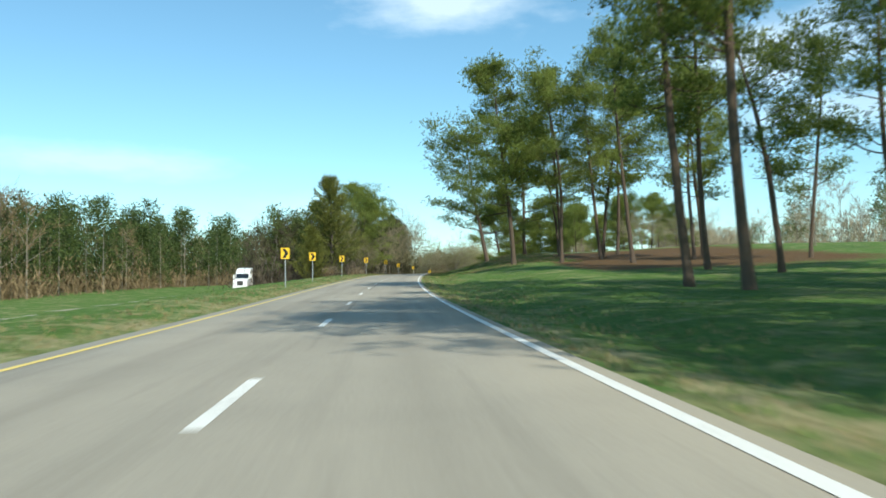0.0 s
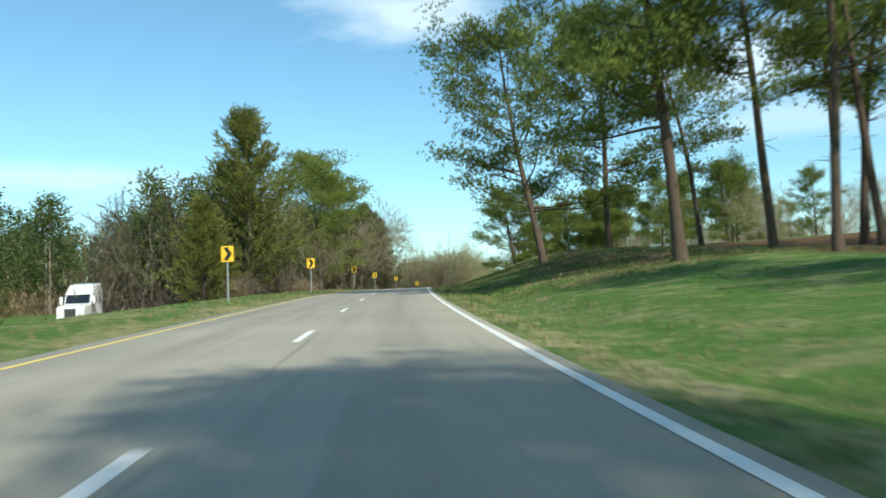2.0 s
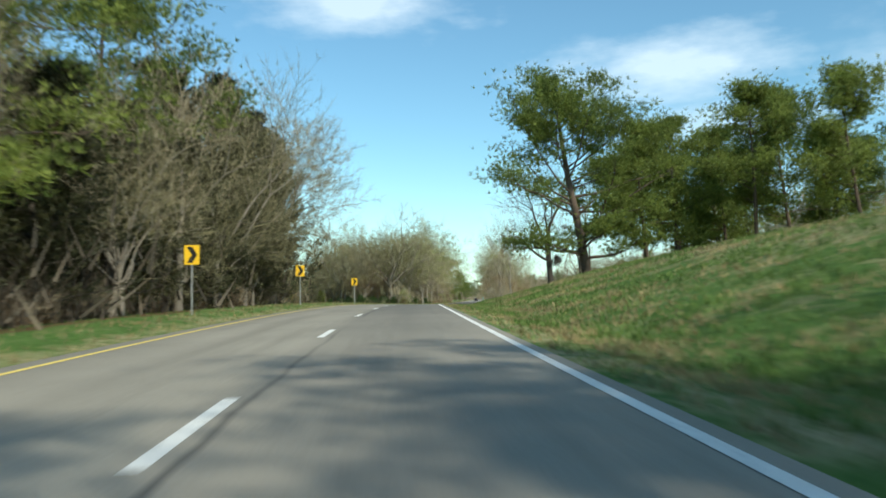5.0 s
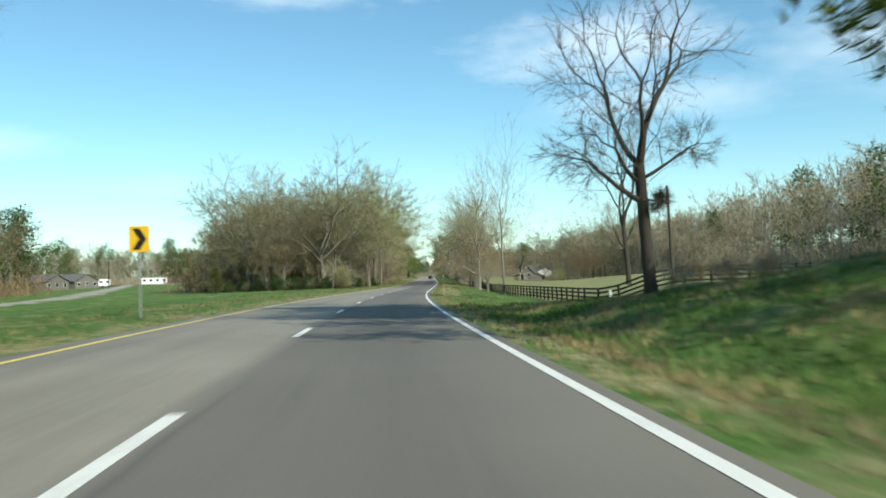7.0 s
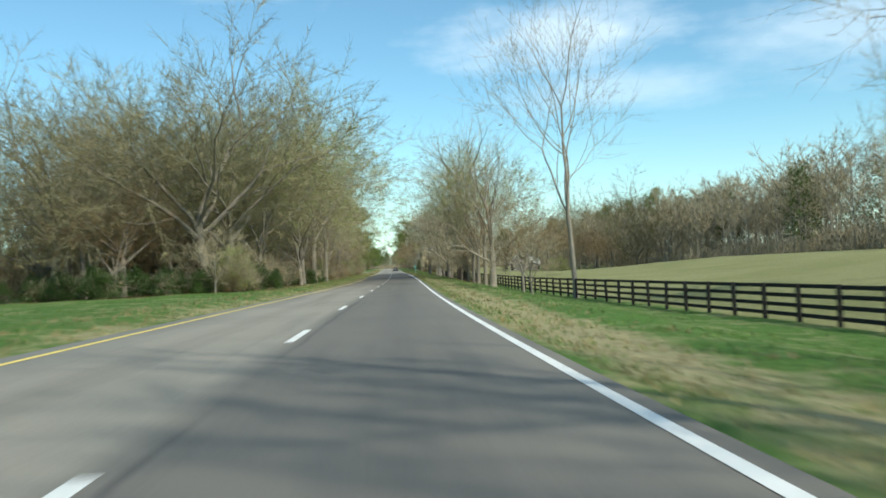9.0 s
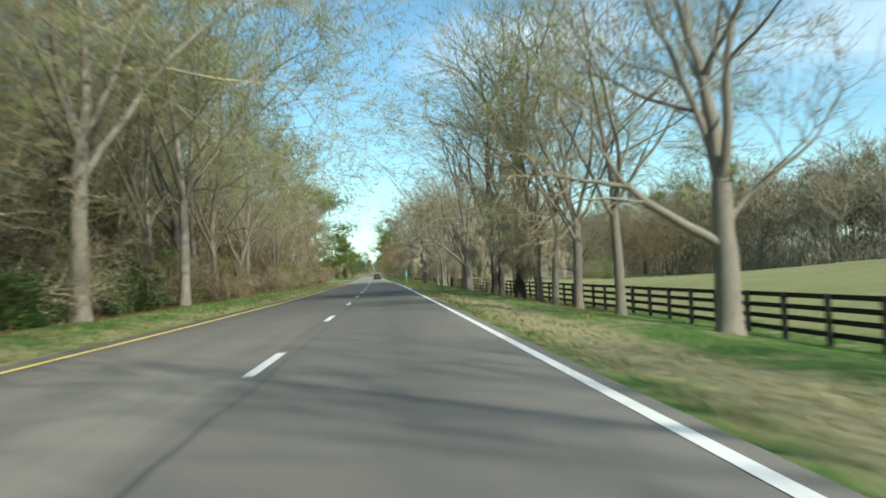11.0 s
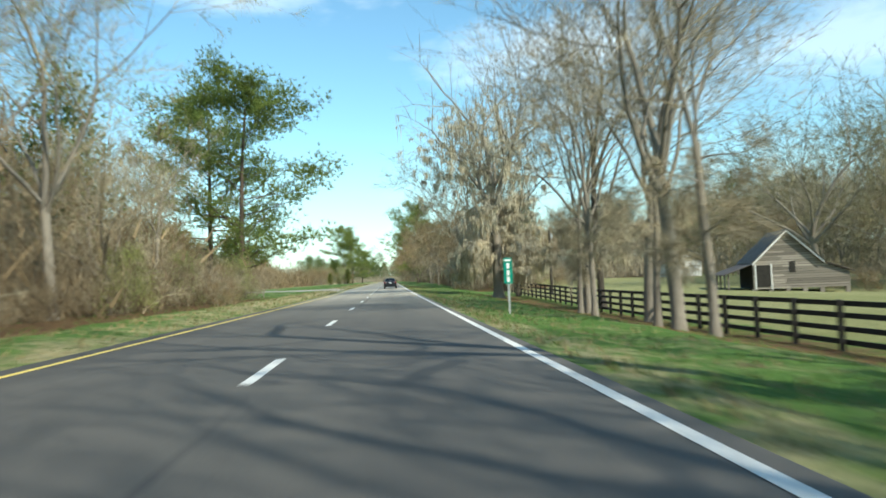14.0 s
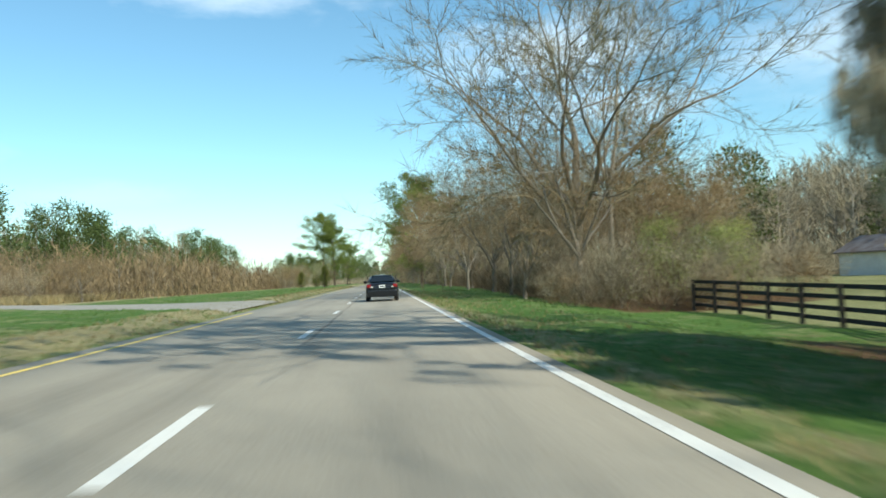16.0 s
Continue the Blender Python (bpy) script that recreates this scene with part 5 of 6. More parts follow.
far_wood("far_wood", "woods along the far right of the road", scatter(170, 640, 900, 12, 60, 10), 15, "brown_twigs", "grey_bark", 10, 0.15)
far_wood("far_wood", "young brown thicket beside the broomsedge", scatter(220, 600, 760, -62, -26, 11), 7, "brown_twigs", "pale_bark", 11, 0.05)


def thicket(name, label, n, s_range, o_range, tall, seed, mat="brush"):
    """Tangled understorey of thin stems."""
    rng = np.random.RandomState(seed)
    s, off = rng.uniform(*s_range, n), rng.uniform(*o_range, n)
    clump = np.array([noise.noise((a * 0.21, b * 0.33, seed)) for a, b in zip(s, off)])
    z = np.abs(rng.normal(0, 0.42, n)) * tall * (0.75 + 0.9 * clump)
    P = land(s, off, 0.0)
    P[:, 2] += np.maximum(z, 0.0)
    a, ln = rng.uniform(0, 6.28, n), rng.uniform(0.5, 1.7, n)
    tip = np.stack([np.cos(a) * ln * 0.5, np.sin(a) * ln * 0.5, ln * rng.uniform(0.2, 1.0, n)], -1)
    b, w = rng.uniform(0, 6.28, n), rng.uniform(0.006, 0.02, n)
    side = np.stack([np.cos(b) * w, np.sin(b) * w, 0 * b], -1)
    V = np.stack([P - side, P + side, P + tip], 1).reshape(-1, 3)
    tagged(new(name, mesh_of(name, V, np.arange(len(V)).reshape(-1, 3), M[mat])), label, "undergrowth", kind="stuff")


thicket("thicket", "tangled brown undergrowth at the wood's edge", 58000, (370, 512), (-8, -20), 4.6, 1)
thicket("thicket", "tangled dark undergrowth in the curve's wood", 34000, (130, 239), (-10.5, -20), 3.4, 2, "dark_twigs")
thicket("thicket", "tangled brown undergrowth beside the verge", 34000, (548, 680), (10.5, 20), 4.2, 3)


# ---------------------------------------------------------------- grass
def grass(name, label, mat, n, s_range, o_range, tall, seed, weight=None):
    rng = np.random.RandomState(seed)
    s = rng.uniform(*s_range, n)
    off = o_range[0] + (o_range[1] - o_range[0]) * rng.uniform(0, 1, n) ** 1.5
    if weight is not None:
        keep = rng.uniform(0, 1, n) < weight(s, off)
        s, off = s[keep], off[keep]
    n = len(s)
    P = land(s, off, -0.02)
    k = 3
    P = np.repeat(P, k, 0) + np.concatenate([rng.normal(0, 0.05, (n * k, 2)), np.zeros((n * k, 1))], 1)
    a = rng.uniform(0, 6.28, n * k)
    h = tall * rng.uniform(0.5, 1.3, n * k)
    w = 0.012 + 0.05 * h
    side = np.stack([np.cos(a) * w, np.sin(a) * w, 0 * a], -1)
    b = rng.uniform(0, 6.28, n * k)
    tip = np.stack([np.cos(b) * h * 0.5, np.sin(b) * h * 0.5, h], -1)
    V = np.stack([P - side, P + side, P + tip], 1).reshape(-1, 3)
    F = np.arange(len(V)).reshape(-1, 3)
    tagged(new(name, mesh_of(name, V, F, mat)), label, "grass", kind="stuff")


def tufted(s, off):
    """Where the grass grows thick and green."""
    v = np.array([noise.noise((a * 0.28, b * 0.5, 3.0)) + 0.5 * noise.noise((a * 0.9, b * 1.1, 8.0)) for a, b in zip(s, off)])
    return np.clip(0.52 + 3.0 * v, 0, 1)


grass("verge_grass", "short green roadside grass", M["blade"], 30000, (-10, 600), (4.3, 15), 0.10, 1)
grass("median_grass", "short green grass of the median", M["blade"], 26000, (-10, 700), (-4.5, -16), 0.10, 2)
grass("dry_verge_grass", "straw-coloured tufts along the road's edge", M["dry_blade"], 9000, (-10, 600), (4.2, 8), 0.13, 3)
grass("dry_median_grass", "straw-coloured tufts along the median's edge", M["dry_blade"], 9000, (-10, 700), (-4.4, -7.5), 0.14, 4)
grass("broomsedge", "tall straw-coloured broomsedge on the open ground", M["dry_blade"], 20000, (585, 720), (-27, -60), 0.8, 5)
thicket("thicket", "reddish-brown saplings over the broomsedge", 44000, (590, 740), (-24, -52), 4.6, 4)
grass("hill_grass", "tufted green and straw grass on the hillside", M["blade"], 52000, (100, 262), (5, 24), 0.2, 6, tufted)
grass("dry_hill_grass", "straw-coloured tufts on the hillside", M["dry_blade"], 44000, (100, 262), (5, 24), 0.17, 7, lambda s, off: 1 - tufted(s, off))
grass("fallen_leaves", "brown fallen leaves under the row of trees", M["brown_leaf"], 9000, (464, 512), (9.3, 14.5), 0.05, 8)
grass("fallen_leaves", "brown fallen leaves along the fence", M["brown_leaf"], 9000, (382, 462), (9.6, 15), 0.05, 9)


# ---------------------------------------------------------------- road furniture
def facing(s, off, turn=0.0, up=0.0):
    """A pose on the ground, its -y side towards the oncoming drive."""
    return Matrix.Translation(spot(s, off) + Vector((0, 0, up))) @ pose(0, 0, 0, 0, 0, course(s) + turn)


def make_chevron(at):
    ob = thing("chevron_sign", "yellow and black chevron curve sign on a steel post", "road sign", "chevrons round the curve", at)
    bm = bmesh.new()
    slab(bm, [(-0.032, -0.025), (0.032, -0.025), (0.032, -0.018), (0.008, -0.018), (0.008, 0.012), (-0.008, 0.012), (-0.008, -0.018), (-0.032, -0.018)], 2, -0.5, 2.66)
    part("post", bm, M["zinc"], ob, "galvanised steel channel post")
    w, h, r = 0.305, 0.381, 0.04
    ring = []
    for cx, cz, a0 in ((w - r, h - r, 0), (-w + r, h - r, 90), (-w + r, -h + r, 180), (w - r, -h + r, 270)):
        ring += [(cx + r * math.cos(radians(a0 + k * 30)), cz + r * math.sin(radians(a0 + k * 30))) for k in range(4)]
    bm = slab(bmesh.new(), [(x, z + 2.33) for x, z in ring], 1, -0.031, -0.027)
    plate = part("panel", bm, M["sign_yellow"], ob, "bright yellow rectangular sign panel")
    arrow = [(-0.20, 0.31), (0.02, 0.31), (0.22, 0.0), (0.02, -0.31), (-0.20, -0.31), (0.0, 0.0)]
    part("chevron", slab(bmesh.new(), [(x, z + 2.33) for x, z in arrow], 1, -0.0345, -0.0315), M["sign_black"], plate, "black arrow pointing along the curve")
    for z in (2.12, 2.54):
        bm = bmesh.new()
        rod(bm, (0, -0.037, z), (0, -0.030, z), 0.009, sides=6)
        part("bolt", bm, M["zinc"], ob)
    return ob


first = None
for s, off in ((56, -5.7), (76, -6.2), (104, -6.3), (128, -5.4), (158, -5.1), (191.5, -6.5), (215.5, -5.9), (246, -5.4)):
    at = facing(s, off, -6)
    if first is None:
        first = make_chevron(at)
    else:
        copy_thing(first, at)


def make_mile_sign():
    ob = thing("mile_marker", "narrow green milepost sign with white figures on a grey post", "road sign", at=facing(476, 5.8, -4))
    part("post", slab(bmesh.new(), [(-0.035, -0.02), (0.035, -0.02), (0.035, -0.012), (0.01, -0.012), (0.01, 0.02), (-0.01, 0.02), (-0.01, -0.012), (-0.035, -0.012)], 2, -0.5, 1.95), M["zinc"], ob)
    plate = part("panel", slab(bmesh.new(), [(-0.15, 1.10), (-0.13, 1.08), (0.13, 1.08), (0.15, 1.10), (0.15, 1.96), (0.13, 1.98), (-0.13, 1.98), (-0.15, 1.96)], 1, -0.03, -0.024), M["sign_green"], ob, "green reflective panel")
    part("legend_bar", boxed((-0.11, -0.034, 1.86), (0.11, -0.031, 1.93)), M["sign_white"], plate)
    for z in (1.60, 1.36, 1.13):
        bm = bmesh.new()
        box(bm, (-0.05, -0.034, z), (0.05, -0.031, z + 0.19))
        part("figure_bar", bm, M["sign_white"], plate)


make_mile_sign()
post = thing("marker_post", "short white wooden marker post by the fence corner", "post", at=facing(261, 12.4))
part("shaft", boxed((-0.06, -0.06, -0.5), (0.06, 0.06, 0.95), 0.012), M["sign_white"], post)


# ---------------------------------------------------------------- board fence
def build_fence():
    s = list(np.arange(549, 286, -2.44))
    line = [(q, float(np.interp(q, [284, 296, 314, 335, 360, 480, 500, 515, 526, 550], [16.7, 16.3, 15.6, 14.4, 13.4, 13.4, 14.3, 15.0, 15.2, 15.7]))) for q in s] + [(284.6, 17.0), (282.4, 18.1), (281.0, 20.1), (280.6, 22.5), (281.4, 24.8), (282.8, 26.8), (284.3, 28.8), (285.8, 30.7), (287.3, 32.6), (288.8, 34.5), (290.3, 36.4)]
    pts = [spot(a, b) for a, b in line]
    fence = thing("board_fence", "black four-board wooden fence along the pasture", "fence", at=Matrix.Translation(pts[0]))
    base = pts[0]
    pm = bpy.data.meshes.new("post")
    bm = boxed((-0.065, -0.065, -0.6), (0.065, 0.065, 1.36), 0.01)
    bm.to_mesh(pm)
    bm.free()
    pm.materials.append(M["fence"])
    rm = bpy.data.meshes.new("rail")
    bm = boxed((0, -0.02, -0.07), (1, 0.02, 0.07))
    bm.to_mesh(rm)
    bm.free()
    rm.materials.append(M["fence"])
    rng = random.Random(3)
    for i, p in enumerate(pts):
        o = new("post", pm)
        o.parent = fence
        q = pts[min(i + 1, len(pts) - 1)] - pts[max(i - 1, 0)]
        o.matrix_basis = Matrix.Translation(p - base) @ pose(0, 0, 0, rng.uniform(-1.5, 1.5), rng.uniform(-1.5, 1.5), math.degrees(math.atan2(q.y, q.x)))
    i = 0
    while i < len(pts) - 1:
        j = min(i + (2 if i < 108 else 1), len(pts) - 1)
        d = pts[j] - pts[i]
        out = Vector((d.y, -d.x, 0)).normalized() * -0.085
        turn = d.to_track_quat("X", "Z").to_matrix().to_4x4()
        for z in (0.26, 0.60, 0.94, 1.27):
            o = new("rail", rm)
            o.parent = fence
            lift = Vector((0, 0, z + rng.uniform(-0.012, 0.012)))
            o.matrix_basis = Matrix.Translation(pts[i] - base + lift + out) @ turn @ Matrix.Diagonal((d.length + 0.02, 1, 1, 1))
        i = j


build_fence()


# ---------------------------------------------------------------- vehicles
def paint(name, col, rough=0.25, spec=0.5, coat=0.6):
    m, nt, b = shader(name, rough, 0.0, spec)
    b.inputs["Coat Weight"].default_value = coat
    f = noise_node(nt, 2.0)
    nt.links.new(mixed(nt, calc(nt, "MULTIPLY", f, 0.3), col, tuple(min(1, q * 1.5 + 0.01) for q in col)), b.inputs["Base Color"])
    return m


M["car_black"] = paint("black_paint", (0.006, 0.007, 0.009), 0.3, 0.35, 0.25)
M["truck_white"] = paint("white_lacquer", (0.75, 0.76, 0.76), 0.35)
M["car_glass"] = paint("tinted_glass", (0.012, 0.016, 0.02), 0.06, 0.6, 0.0)
M["rubber"] = plain("rubber", (0.012, 0.012, 0.012), (0.03, 0.03, 0.03), 8, 0.9)
M["alloy"] = plain("alloy", (0.45, 0.45, 0.46), (0.6, 0.6, 0.6), 6, 0.35, 0.9, 0.5, 0.0)
M["red_lens"] = paint("red_lens", (0.20, 0.010, 0.010), 0.2, 0.5, 0.3)
M["clear_lens"] = paint("clear_lens", (0.6, 0.6, 0.58), 0.12, 0.6, 0.4)
M["trailer"] = plain("trailer_steel", (0.03, 0.03, 0.032), (0.09, 0.085, 0.08), 3, 0.7)


def wheel(parent, x, y, r, w):
    bm = bmesh.new()
    rod(bm, (x - w / 2, y, r), (x + w / 2, y, r), r, sides=28)
    bmesh.ops.bevel(bm, geom=[e for e in bm.edges if len(e.link_faces) == 2 and any(len(f.verts) > 6 for f in e.link_faces)], offset=0.03, segments=2, affect="EDGES")
    tyre = part("wheel", bm, M["rubber"], parent)
    bm = bmesh.new()
    side = 1 if x > 0 else -1
    rod(bm, (x + side * (w / 2 - 0.02), y, r), (x + side * (w / 2 + 0.008), y, r), r * 0.62, r * 0.55, sides=20)
    part("rim", bm, M["alloy"], tyre)


def loft(sections):
    """A closed skin through rings of equal count, along y."""
    bm = bmesh.new()
    rows = [[bm.verts.new((x, y, z)) for x, z in ring] for y, ring in sections]
    n = len(rows[0])
    for a, b in zip(rows, rows[1:]):
        for i in range(n):
            bm.faces.new((a[i], a[(i + 1) % n], b[(i + 1) % n], b[i]))
    bm.faces.new(rows[0][::-1])
    bm.faces.new(rows[-1])
    return bm


def smooth_part(ob, levels=2):
    for p in ob.data.polygons:
        p.use_smooth = True
    if levels:
        mod = ob.modifiers.new("round", "SUBSURF")
        mod.levels = mod.render_levels = levels
    return ob


def make_car(at):
    ob = thing("car", "black compact sedan on the asphalt lane", "car", at=at)

    def ring(w, lo, waist, top):
        return [(-w * 0.86, lo), (-w, lo + 0.16), (-w * 1.0, (lo + waist) / 2 + 0.05), (-w * 0.97, waist), (-w * 0.80, top), (w * 0.80, top), (w * 0.97, waist), (w, (lo + waist) / 2 + 0.05), (w, lo + 0.16), (w * 0.86, lo)]

    body = part("body", loft([(-2.26, ring(0.74, 0.36, 0.70, 0.74)), (-2.20, ring(0.84, 0.27, 0.86, 0.96)), (-1.95, ring(0.88, 0.24, 0.93, 1.02)), (-1.3, ring(0.89, 0.22, 0.92, 1.0)), (0, ring(0.89, 0.22, 0.90, 0.95)),
                              (1.1, ring(0.885, 0.22, 0.88, 0.95)), (1.8, ring(0.86, 0.24, 0.78, 0.86)), (2.2, ring(0.78, 0.30, 0.62, 0.68)), (2.27, ring(0.66, 0.38, 0.54, 0.57))]), M["car_black"], ob, "glossy black car body")
    smooth_part(body)

    def hoop(w, lo, top, inset):
        return [(-w, lo), (-w * 0.96, (lo + top) / 2), (-(w - inset), top), (w - inset, top), (w * 0.96, (lo + top) / 2), (w, lo)]

    cabin = part("cabin", loft([(-1.72, hoop(0.76, 0.95, 0.99, 0.12)), (-1.05, hoop(0.78, 0.94, 1.40, 0.18)), (-0.5, hoop(0.79, 0.93, 1.46, 0.2)), (0.2, hoop(0.79, 0.92, 1.44, 0.2)), (1.05, hoop(0.76, 0.92, 0.96, 0.12))]), M["car_black"], ob)
    smooth_part(cabin, 1)
    bm = bmesh.new()
    f = [bm.verts.new(v) for v in ((-0.62, -1.66, 1.03), (0.62, -1.66, 1.03), (0.53, -1.16, 1.36), (-0.53, -1.16, 1.36))]
    bm.faces.new(f)
    r = bmesh.ops.extrude_face_region(bm, geom=bm.faces[:])
    bmesh.ops.translate(bm, verts=[v for v in r["geom"] if isinstance(v, bmesh.types.BMVert)], vec=(0, -0.05, 0.035))
    part("rear_window", bm, M["car_glass"], ob, "dark tinted rear window")
    for sx in (-1, 1):
        bm = bmesh.new()
        slab(bm, [(-1.25, 1.0), (0.75, 0.98), (0.05, 1.36), (-0.85, 1.38)], 0, sx * 0.765 - 0.02, sx * 0.765 + 0.02)
        part("side_window", bm, M["car_glass"], ob, "dark tinted side window")
        part("tail_light", boxed((sx * 0.70 - 0.12, -2.265, 0.74), (sx * 0.70 + 0.12, -2.10, 0.92), 0.04), M["red_lens"], ob, "red tail light")
        part("reverse_light", boxed((sx * 0.55 - 0.06, -2.272, 0.74), (sx * 0.55 + 0.06, -2.2, 0.80), 0.015), M["clear_lens"], ob)
        part("wing_mirror", boxed((sx * 0.93 - 0.10, 0.62, 0.96), (sx * 0.93 + 0.10, 0.78, 1.13), 0.04), M["car_black"], ob)
        part("headlight", boxed((sx * 0.6 - 0.16, 2.0, 0.58), (sx * 0.6 + 0.16, 2.2, 0.72), 0.03), M["clear_lens"], ob)
        bm = bmesh.new()
        rod(bm, (sx * 0.5, -2.3, 0.3), (sx * 0.5, -2.05, 0.3), 0.035)
        part("exhaust", bm, M["alloy"], ob) if sx > 0 else bm.free()
        for y in (-1.35, 1.35):
            wheel(ob, sx * 0.77, y, 0.32, 0.21)
    part("rear_bumper", boxed((-0.82, -2.31, 0.24), (0.82, -2.08, 0.60), 0.06), M["car_black"], ob, "black rear bumper")
    plate = part("number_plate", boxed((-0.155, -2.275, 0.72), (0.155, -2.25, 0.87), 0.006), M["sign_white"], ob, "white number plate")
    part("plate_bar", boxed((-0.12, -2.281, 0.77), (0.12, -2.277, 0.82)), M["car_glass"], plate)
    part("brake_light", boxed((-0.16, -1.60, 1.035), (0.16, -1.54, 1.065)), M["red_lens"], ob)
    return ob


car_at = Matrix.Translation(Vector([float(q) for q in deck(559.0, 1.75)])) @ pose(0, 0, 0, 0, 0, course(559))
make_car(car_at)


def make_truck(at):
    ob = thing("truck", "white tractor truck with a dark flatbed trailer", "truck", at=at)
    prof = [(-3.3, 0.55), (-3.3, 1.65), (-3.0, 1.85), (-1.75, 2.0), (-1.45, 2.95), (-0.6, 3.75), (0.9, 3.95), (0.9, 0.9), (-2.0, 0.9), (-2.1, 0.55)]
    body = part("cab", slab(bmesh.new(), prof, 0, -1.2, 1.2), M["truck_white"], ob, "white sleeper cab with a roof fairing")
    bv = body.modifiers.new("round", "BEVEL")
    bv.width, bv.segments = 0.1, 3
    bm = bmesh.new()
    slab(bm, [(-1.78, 2.08), (-1.50, 2.86), (-1.44, 2.86), (-1.70, 2.08)], 0, -1.05, 1.05)
    part("windscreen", bm, M["car_glass"], ob, "dark windscreen")
    part("grille", boxed((-0.5, -3.36, 0.85), (0.5, -3.28, 1.6), 0.03), M["trailer"], ob)
    part("bumper", boxed((-1.2, -3.5, 0.4), (1.2, -3.25, 0.8), 0.05), M["truck_white"], ob)
    for sx in (-1, 1):
        part("side_window", boxed((sx * 1.2 - 0.02, -1.3, 2.1), (sx * 1.2 + 0.02, -0.5, 2.75)), M["car_glass"], ob)
        part("headlight", boxed((sx * 0.9 - 0.2, -3.36, 1.0), (sx * 0.9 + 0.2, -3.26, 1.25), 0.03), M["clear_lens"], ob)
        part("mirror", boxed((sx * 1.45 - 0.12, -1.75, 2.0), (sx * 1.45 + 0.12, -1.65, 2.7), 0.03), M["truck_white"], ob)
        for y in (-2.4, 1.9, 3.2, 11.6, 12.9):
            wheel(ob, sx * 1.0, y, 0.5, 0.36)
    part("chassis", boxed((-0.5, -2.6, 0.6), (0.5, 4.0, 0.95)), M["trailer"], ob)
    part("trailer_deck", boxed((-1.25, 1.6, 1.25), (1.25, 14.2, 1.45), 0.02), M["trailer"], ob, "long dark flat trailer deck")
    part("trailer_beam", boxed((-0.45, 2.0, 0.95), (0.45, 14.0, 1.25)), M["trailer"], ob)
    part("headboard", boxed((-1.2, 1.62, 1.45), (1.2, 1.72, 2.4)), M["trailer"], ob)
    return ob


make_truck(Matrix.Translation(spot(139, -27.5)) @ pose(0, 0, 0, 0, 0, course(126)))


# ---------------------------------------------------------------- buildings
def wood_material(name, dark, light):
    m, nt, b = shader(name, 0.9, 0.0, 0.15)
    co = nt.nodes.new("ShaderNodeTexCoord").outputs["Object"]
    mp = nt.nodes.new("ShaderNodeMapping")
    mp.inputs["Scale"].default_value = (0.35, 0.35, 7)
    nt.links.new(co, mp.inputs[0])
    f = noise_node(nt, 3, 6.0, mp.outputs[0], 0.7)
    a = noise_node(nt, 0.6, 3.0, co)
    o = nt.nodes.new("ShaderNodeObjectInfo")
    c = mixed(nt, f, dark, light)
    c = mixed(nt, calc(nt, "MULTIPLY", a, 0.45), c, dark)
    c = mixed(nt, 0.55, c, ramp(nt, o.outputs["Random"], ((0.0, tuple(q * 0.35 for q in light)), (0.6, tuple(q * 0.8 for q in light)), (1.0, tuple(q * 1.35 for q in light)))))
    nt.links.new(c, b.inputs["Base Color"])
    bumped(nt, b, f, 0.5, 0.02)
    return m


M["old_board"] = wood_material("weathered_board", (0.07, 0.058, 0.046), (0.34, 0.30, 0.25))
M["tin"] = plain("rusty_tin", (0.085, 0.05, 0.035), (0.22, 0.21, 0.21), 0.8, 0.7, 0.15, 0.4, 0.2, 9)
# near-black colour that stands in for the shade inside the barn
M["inside_shade"] = plain("painted_inside_shade", (0.02, 0.018, 0.016), (0.04, 0.036, 0.03), 2, 0.95)
M["white_wall"] = plain("white_siding", (0.62, 0.62, 0.59), (0.80, 0.80, 0.77), 1.5, 0.7)
M["shingle"] = plain("grey_shingle", (0.09, 0.09, 0.09), (0.22, 0.21, 0.20), 2, 0.9)


M["dark_tin"] = plain("rusted_tin", (0.05, 0.045, 0.042), (0.17, 0.14, 0.12), 1.2, 0.7)


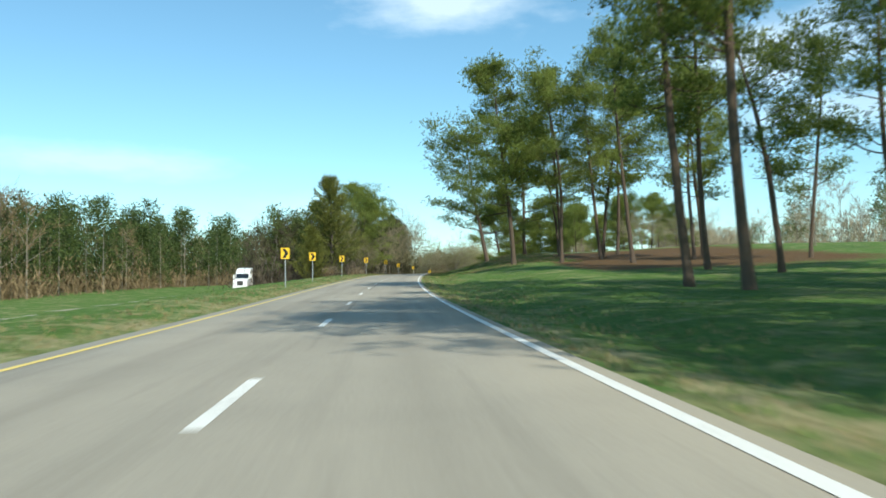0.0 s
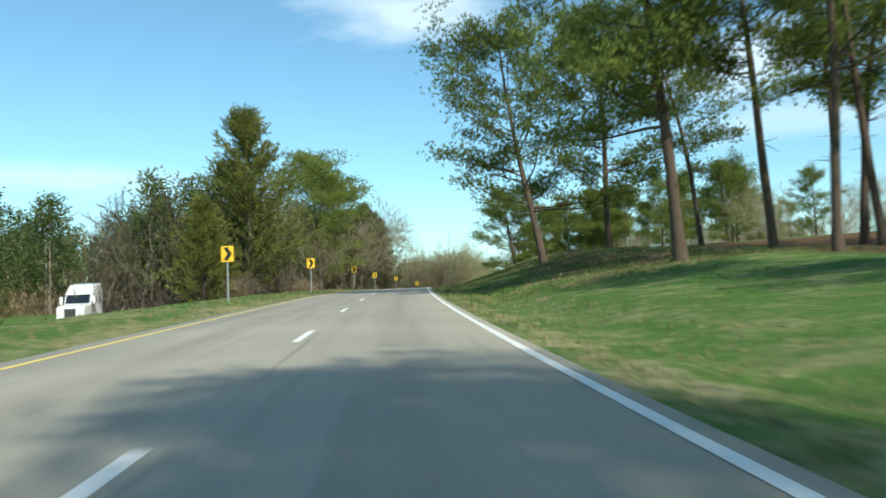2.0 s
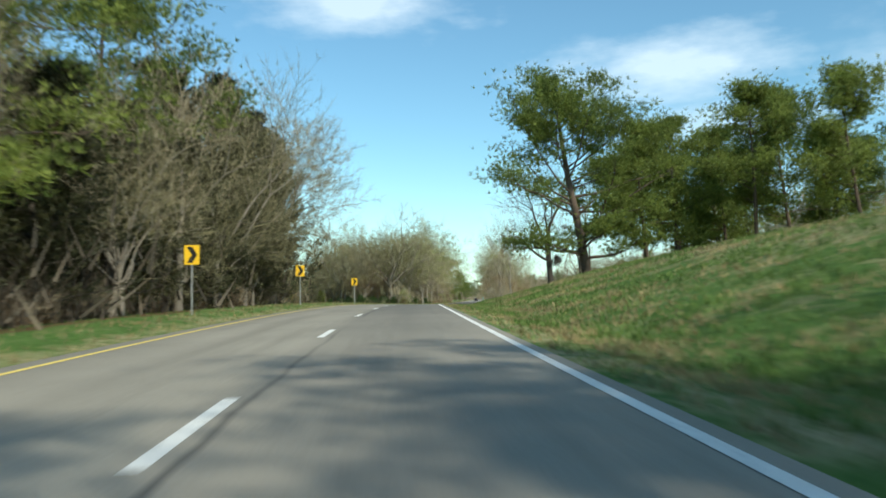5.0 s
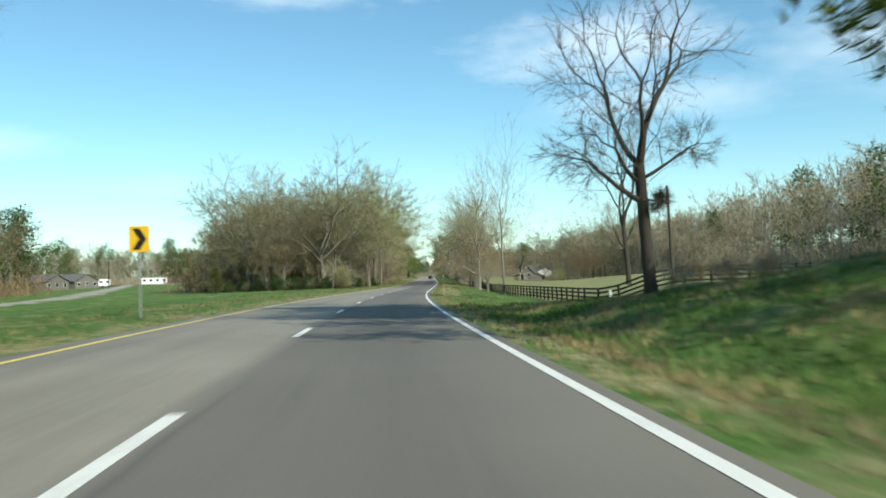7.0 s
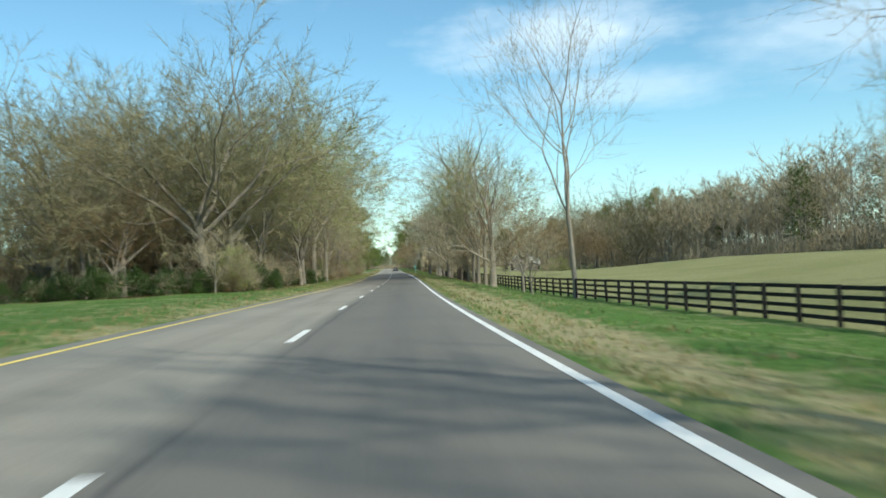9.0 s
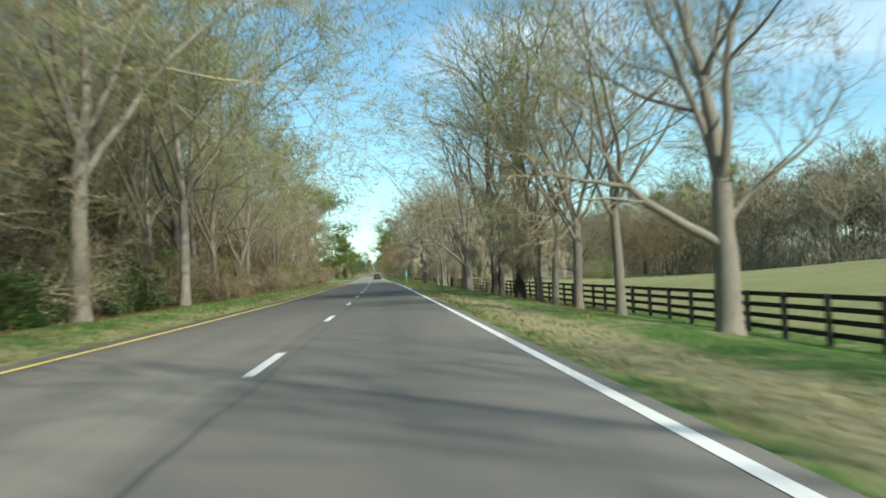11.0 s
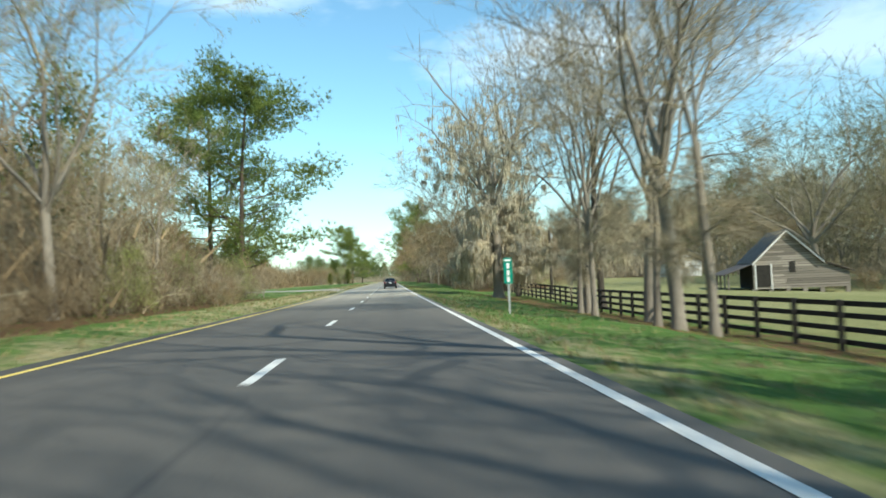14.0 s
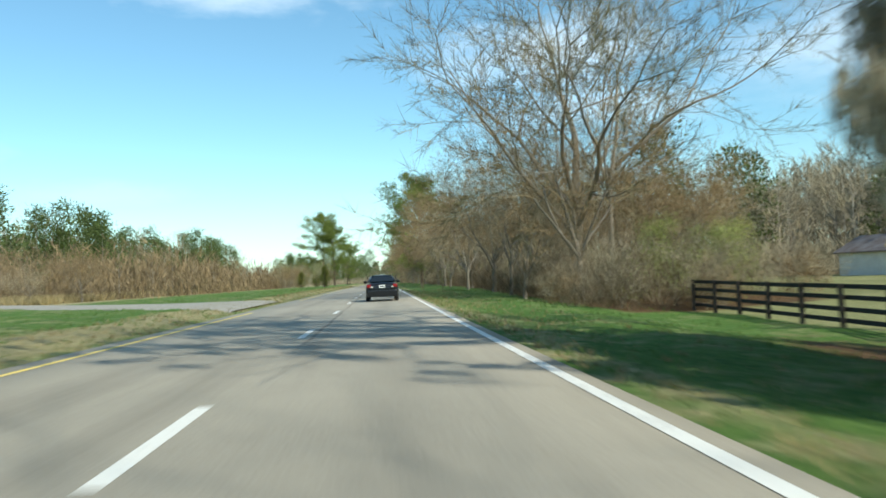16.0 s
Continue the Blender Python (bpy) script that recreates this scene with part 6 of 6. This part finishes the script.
def make_barn():
    """Gabled barn of weathered boards with lean-tos on both sides; the gable looks back along the road."""
    p = spot(519, 37.6)
    ob = thing("barn", "weathered grey board barn with a rusty tin gable roof", "barn", at=Matrix.Translation(p) @ pose(0, 0, 0, 0, 0, -15) @ Matrix.Diagonal((0.9, 0.9, 0.9, 1)))
    half, deep, eave, ridge, out, low = 3.3, 9.0, 2.9, 6.2, 2.5, 1.9
    rng = random.Random(8)
    # solid core behind the boards, the inside's shade put into its colour
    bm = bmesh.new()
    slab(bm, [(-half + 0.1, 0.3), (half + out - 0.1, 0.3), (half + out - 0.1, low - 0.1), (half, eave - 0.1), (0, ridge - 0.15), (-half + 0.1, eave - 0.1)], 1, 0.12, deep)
    part("frame", bm, M["inside_shade"], ob, "solid dark block coloured as the barn's shaded inside")
    z = 0.3
    wall = part("gable_wall", boxed((-half, 0.06, 0.3), (-half + 0.12, 0.12, eave)), M["old_board"], ob)
    while z < ridge - 0.25:
        h = 0.24
        hi = z + h
        w = half if hi < eave else half * (ridge - hi) / (ridge - eave)
        r = half + out if hi < low else (half + out * (eave - hi) / (eave - low) if hi < eave else w)
        x0 = -w
        if w + r > 0.4:
            cut = x0 + (w + r) * rng.uniform(0.3, 0.7)
            for a, b in ((x0, cut), (cut + 0.02, r)):
                part("board", boxed((a, 0.02 + rng.uniform(0, 0.02), z), (b, 0.07 + rng.uniform(0, 0.02), hi - rng.uniform(0.012, 0.035))), M["old_board"], wall)
        z = hi
    for side in (-1, 1):
        def face(x0, z0, x1, z1, name, y0=-0.5):
            b = bmesh.new()
            slab(b, [(x0, z0), (x1, z1), (x1, z1 + 0.07), (x0, z0 + 0.07)], 1, y0, deep + 0.4)
            part(name, b, M["dark_tin"], ob, "dark rust-stained tin roofing")
        face(0.0, ridge, side * (half + 0.15), eave + 0.02, "roof")
        face(side * half, eave - 0.05, side * (half + out + 0.4), low - 0.1, "lean_to_roof", -0.3)
    for y in (0.2, 3, 6, 8.8):
        part("porch_post", boxed((-half - out + 0.05, y, -0.2), (-half - out + 0.2, y + 0.15, low), 0.01), M["old_board"], ob)
    # closed dark sheet on the wall, painted as the doorway's shade
    part("doorway", boxed((-half + 0.25, -0.02, 0.5), (-half + 1.7, 0.015, 2.7)), M["inside_shade"], ob, "near-black sheet coloured as the shade in the doorway")
    for x in (-half + 0.18, -half + 1.7):
        part("door_jamb", boxed((x, -0.05, 0.3), (x + 0.12, 0.05, 2.8)), M["white_wall"], ob, "pale bare door jamb")
    # small dark sheet painted as shade in the loft opening
    part("loft_shade", boxed((0.2, -0.03, 1.9), (0.75, 0.015, 3.0)), M["inside_shade"], ob)
    for x in (-3.2, -1.6, 0, 1.6, 3.2, 5.6):
        part("pier", boxed((x - 0.2, 0.05, -0.4), (x + 0.2, 0.5, 0.32)), M["old_board"], ob, "rough foundation pier")
    for side in (-1, 1):
        b = bmesh.new()
        slab(b, [(0, ridge - 0.22), (side * (half + 0.1), eave - 0.2), (side * (half + 0.1), eave), (0, ridge)], 1, -0.42, -0.36)
        part("barge_board", b, M["white_wall"], ob, "pale barge board")


make_barn()


def make_house(name, label, at, w, d, h, rise, wall, roof, wins=3):
    ob = thing(name, label, "house", at=at)
    part("wall", slab(bmesh.new(), [(-w / 2, -0.4), (w / 2, -0.4), (w / 2, h), (0, h + rise), (-w / 2, h)], 1, 0, d), M[wall], ob)
    for side in (-1, 1):
        b = bmesh.new()
        slab(b, [(0, h + rise + 0.02), (side * (w / 2 + 0.4), h - 0.4 * rise / (w / 2) + 0.02), (side * (w / 2 + 0.4), h - 0.4 * rise / (w / 2) + 0.14), (0, h + rise + 0.14)], 1, -0.4, d + 0.4)
        part("roof", b, M[roof], ob)
    for k in range(wins):
        x = -w / 2 + w * (k + 0.5) / wins
        win = part("window", boxed((x - 0.5, -0.05, 0.9), (x + 0.5, 0.02, 2.1)), M["sign_white"], ob, "white window frame")
        part("pane", boxed((x - 0.42, -0.06, 0.98), (x + 0.42, -0.045, 2.02)), M["car_glass"], win)
    for k in range(3):
        y = d * (k + 0.5) / 3
        win = part("window", boxed((w / 2 - 0.02, y - 0.5, 0.9), (w / 2 + 0.05, y + 0.5, 2.1)), M["sign_white"], ob)
        part("pane", boxed((w / 2 + 0.045, y - 0.42, 0.98), (w / 2 + 0.06, y + 0.42, 2.02)), M["car_glass"], win)
    return ob


make_house("house", "small white frame house behind the pasture trees", Matrix.Translation(spot(586.2, 53.4)) @ pose(0, 0, 0, 0, 0, 12), 6.2, 8, 2.5, 1.5, "white_wall", "tin", 0)
make_house("house", "low grey house with a shed roof beyond the road", Matrix.Translation(spot(462, -108)) @ pose(0, 0, 0, 0, 0, 70), 9.0, 14, 2.6, 2.0, "old_board", "tin")
make_house("house", "dark bungalow with a shingle roof beyond the road", Matrix.Translation(spot(492, -112)) @ pose(0, 0, 0, 0, 0, 60), 9.0, 16, 2.6, 2.2, "old_board", "shingle")


def make_bus(at, length, label):
    ob = thing("camper", label, "camper", at=at)
    body = part("body", boxed((-1.2, 0, 0.6), (1.2, length, 2.9), 0.12), M["truck_white"], ob, "white camper shell")
    for k in range(4):
        y = length * (k + 0.5) / 4
        for sx in (-1, 1):
            part("side_window", boxed((sx * 1.2 - 0.02, y - 0.45, 1.7), (sx * 1.2 + 0.02, y + 0.45, 2.35)), M["car_glass"], ob)
    for sx in (-1, 1):
        for y in (length * 0.25, length * 0.75):
            wheel(ob, sx * 1.0, y, 0.4, 0.26)


make_bus(Matrix.Translation(spot(505, -118)) @ pose(0, 0, 0, 0, 0, -60), 8, "white camper parked among the far houses")
make_bus(Matrix.Translation(spot(520, -104)) @ pose(0, 0, 0, 0, 0, -70), 9, "long white camper parked beyond the road")


def make_pole(s, off, tall, lean=0.0, label="weathered wooden utility pole"):
    ob = thing("utility_pole", label, "utility pole", at=Matrix.Translation(spot(s, off)) @ pose(0, 0, 0, 0, lean, course(s)))
    bm = bmesh.new()
    rod(bm, (0, 0, -0.6), (0, 0, tall), 0.16, 0.11, 12)
    part("shaft", bm, M["dark_bark"], ob)
    bm = bmesh.new()
    rod(bm, (0.18, 0, tall - 0.9), (0.18, 0, tall - 0.3), 0.10, sides=12)
    part("insulator", bm, M["zinc"], ob)


make_pole(300, 27.4, 9.5, -1.5)
make_pole(196, -78, 9.0)
make_pole(470, -96, 9.0)
make_pole(532, 18.6, 6.6)
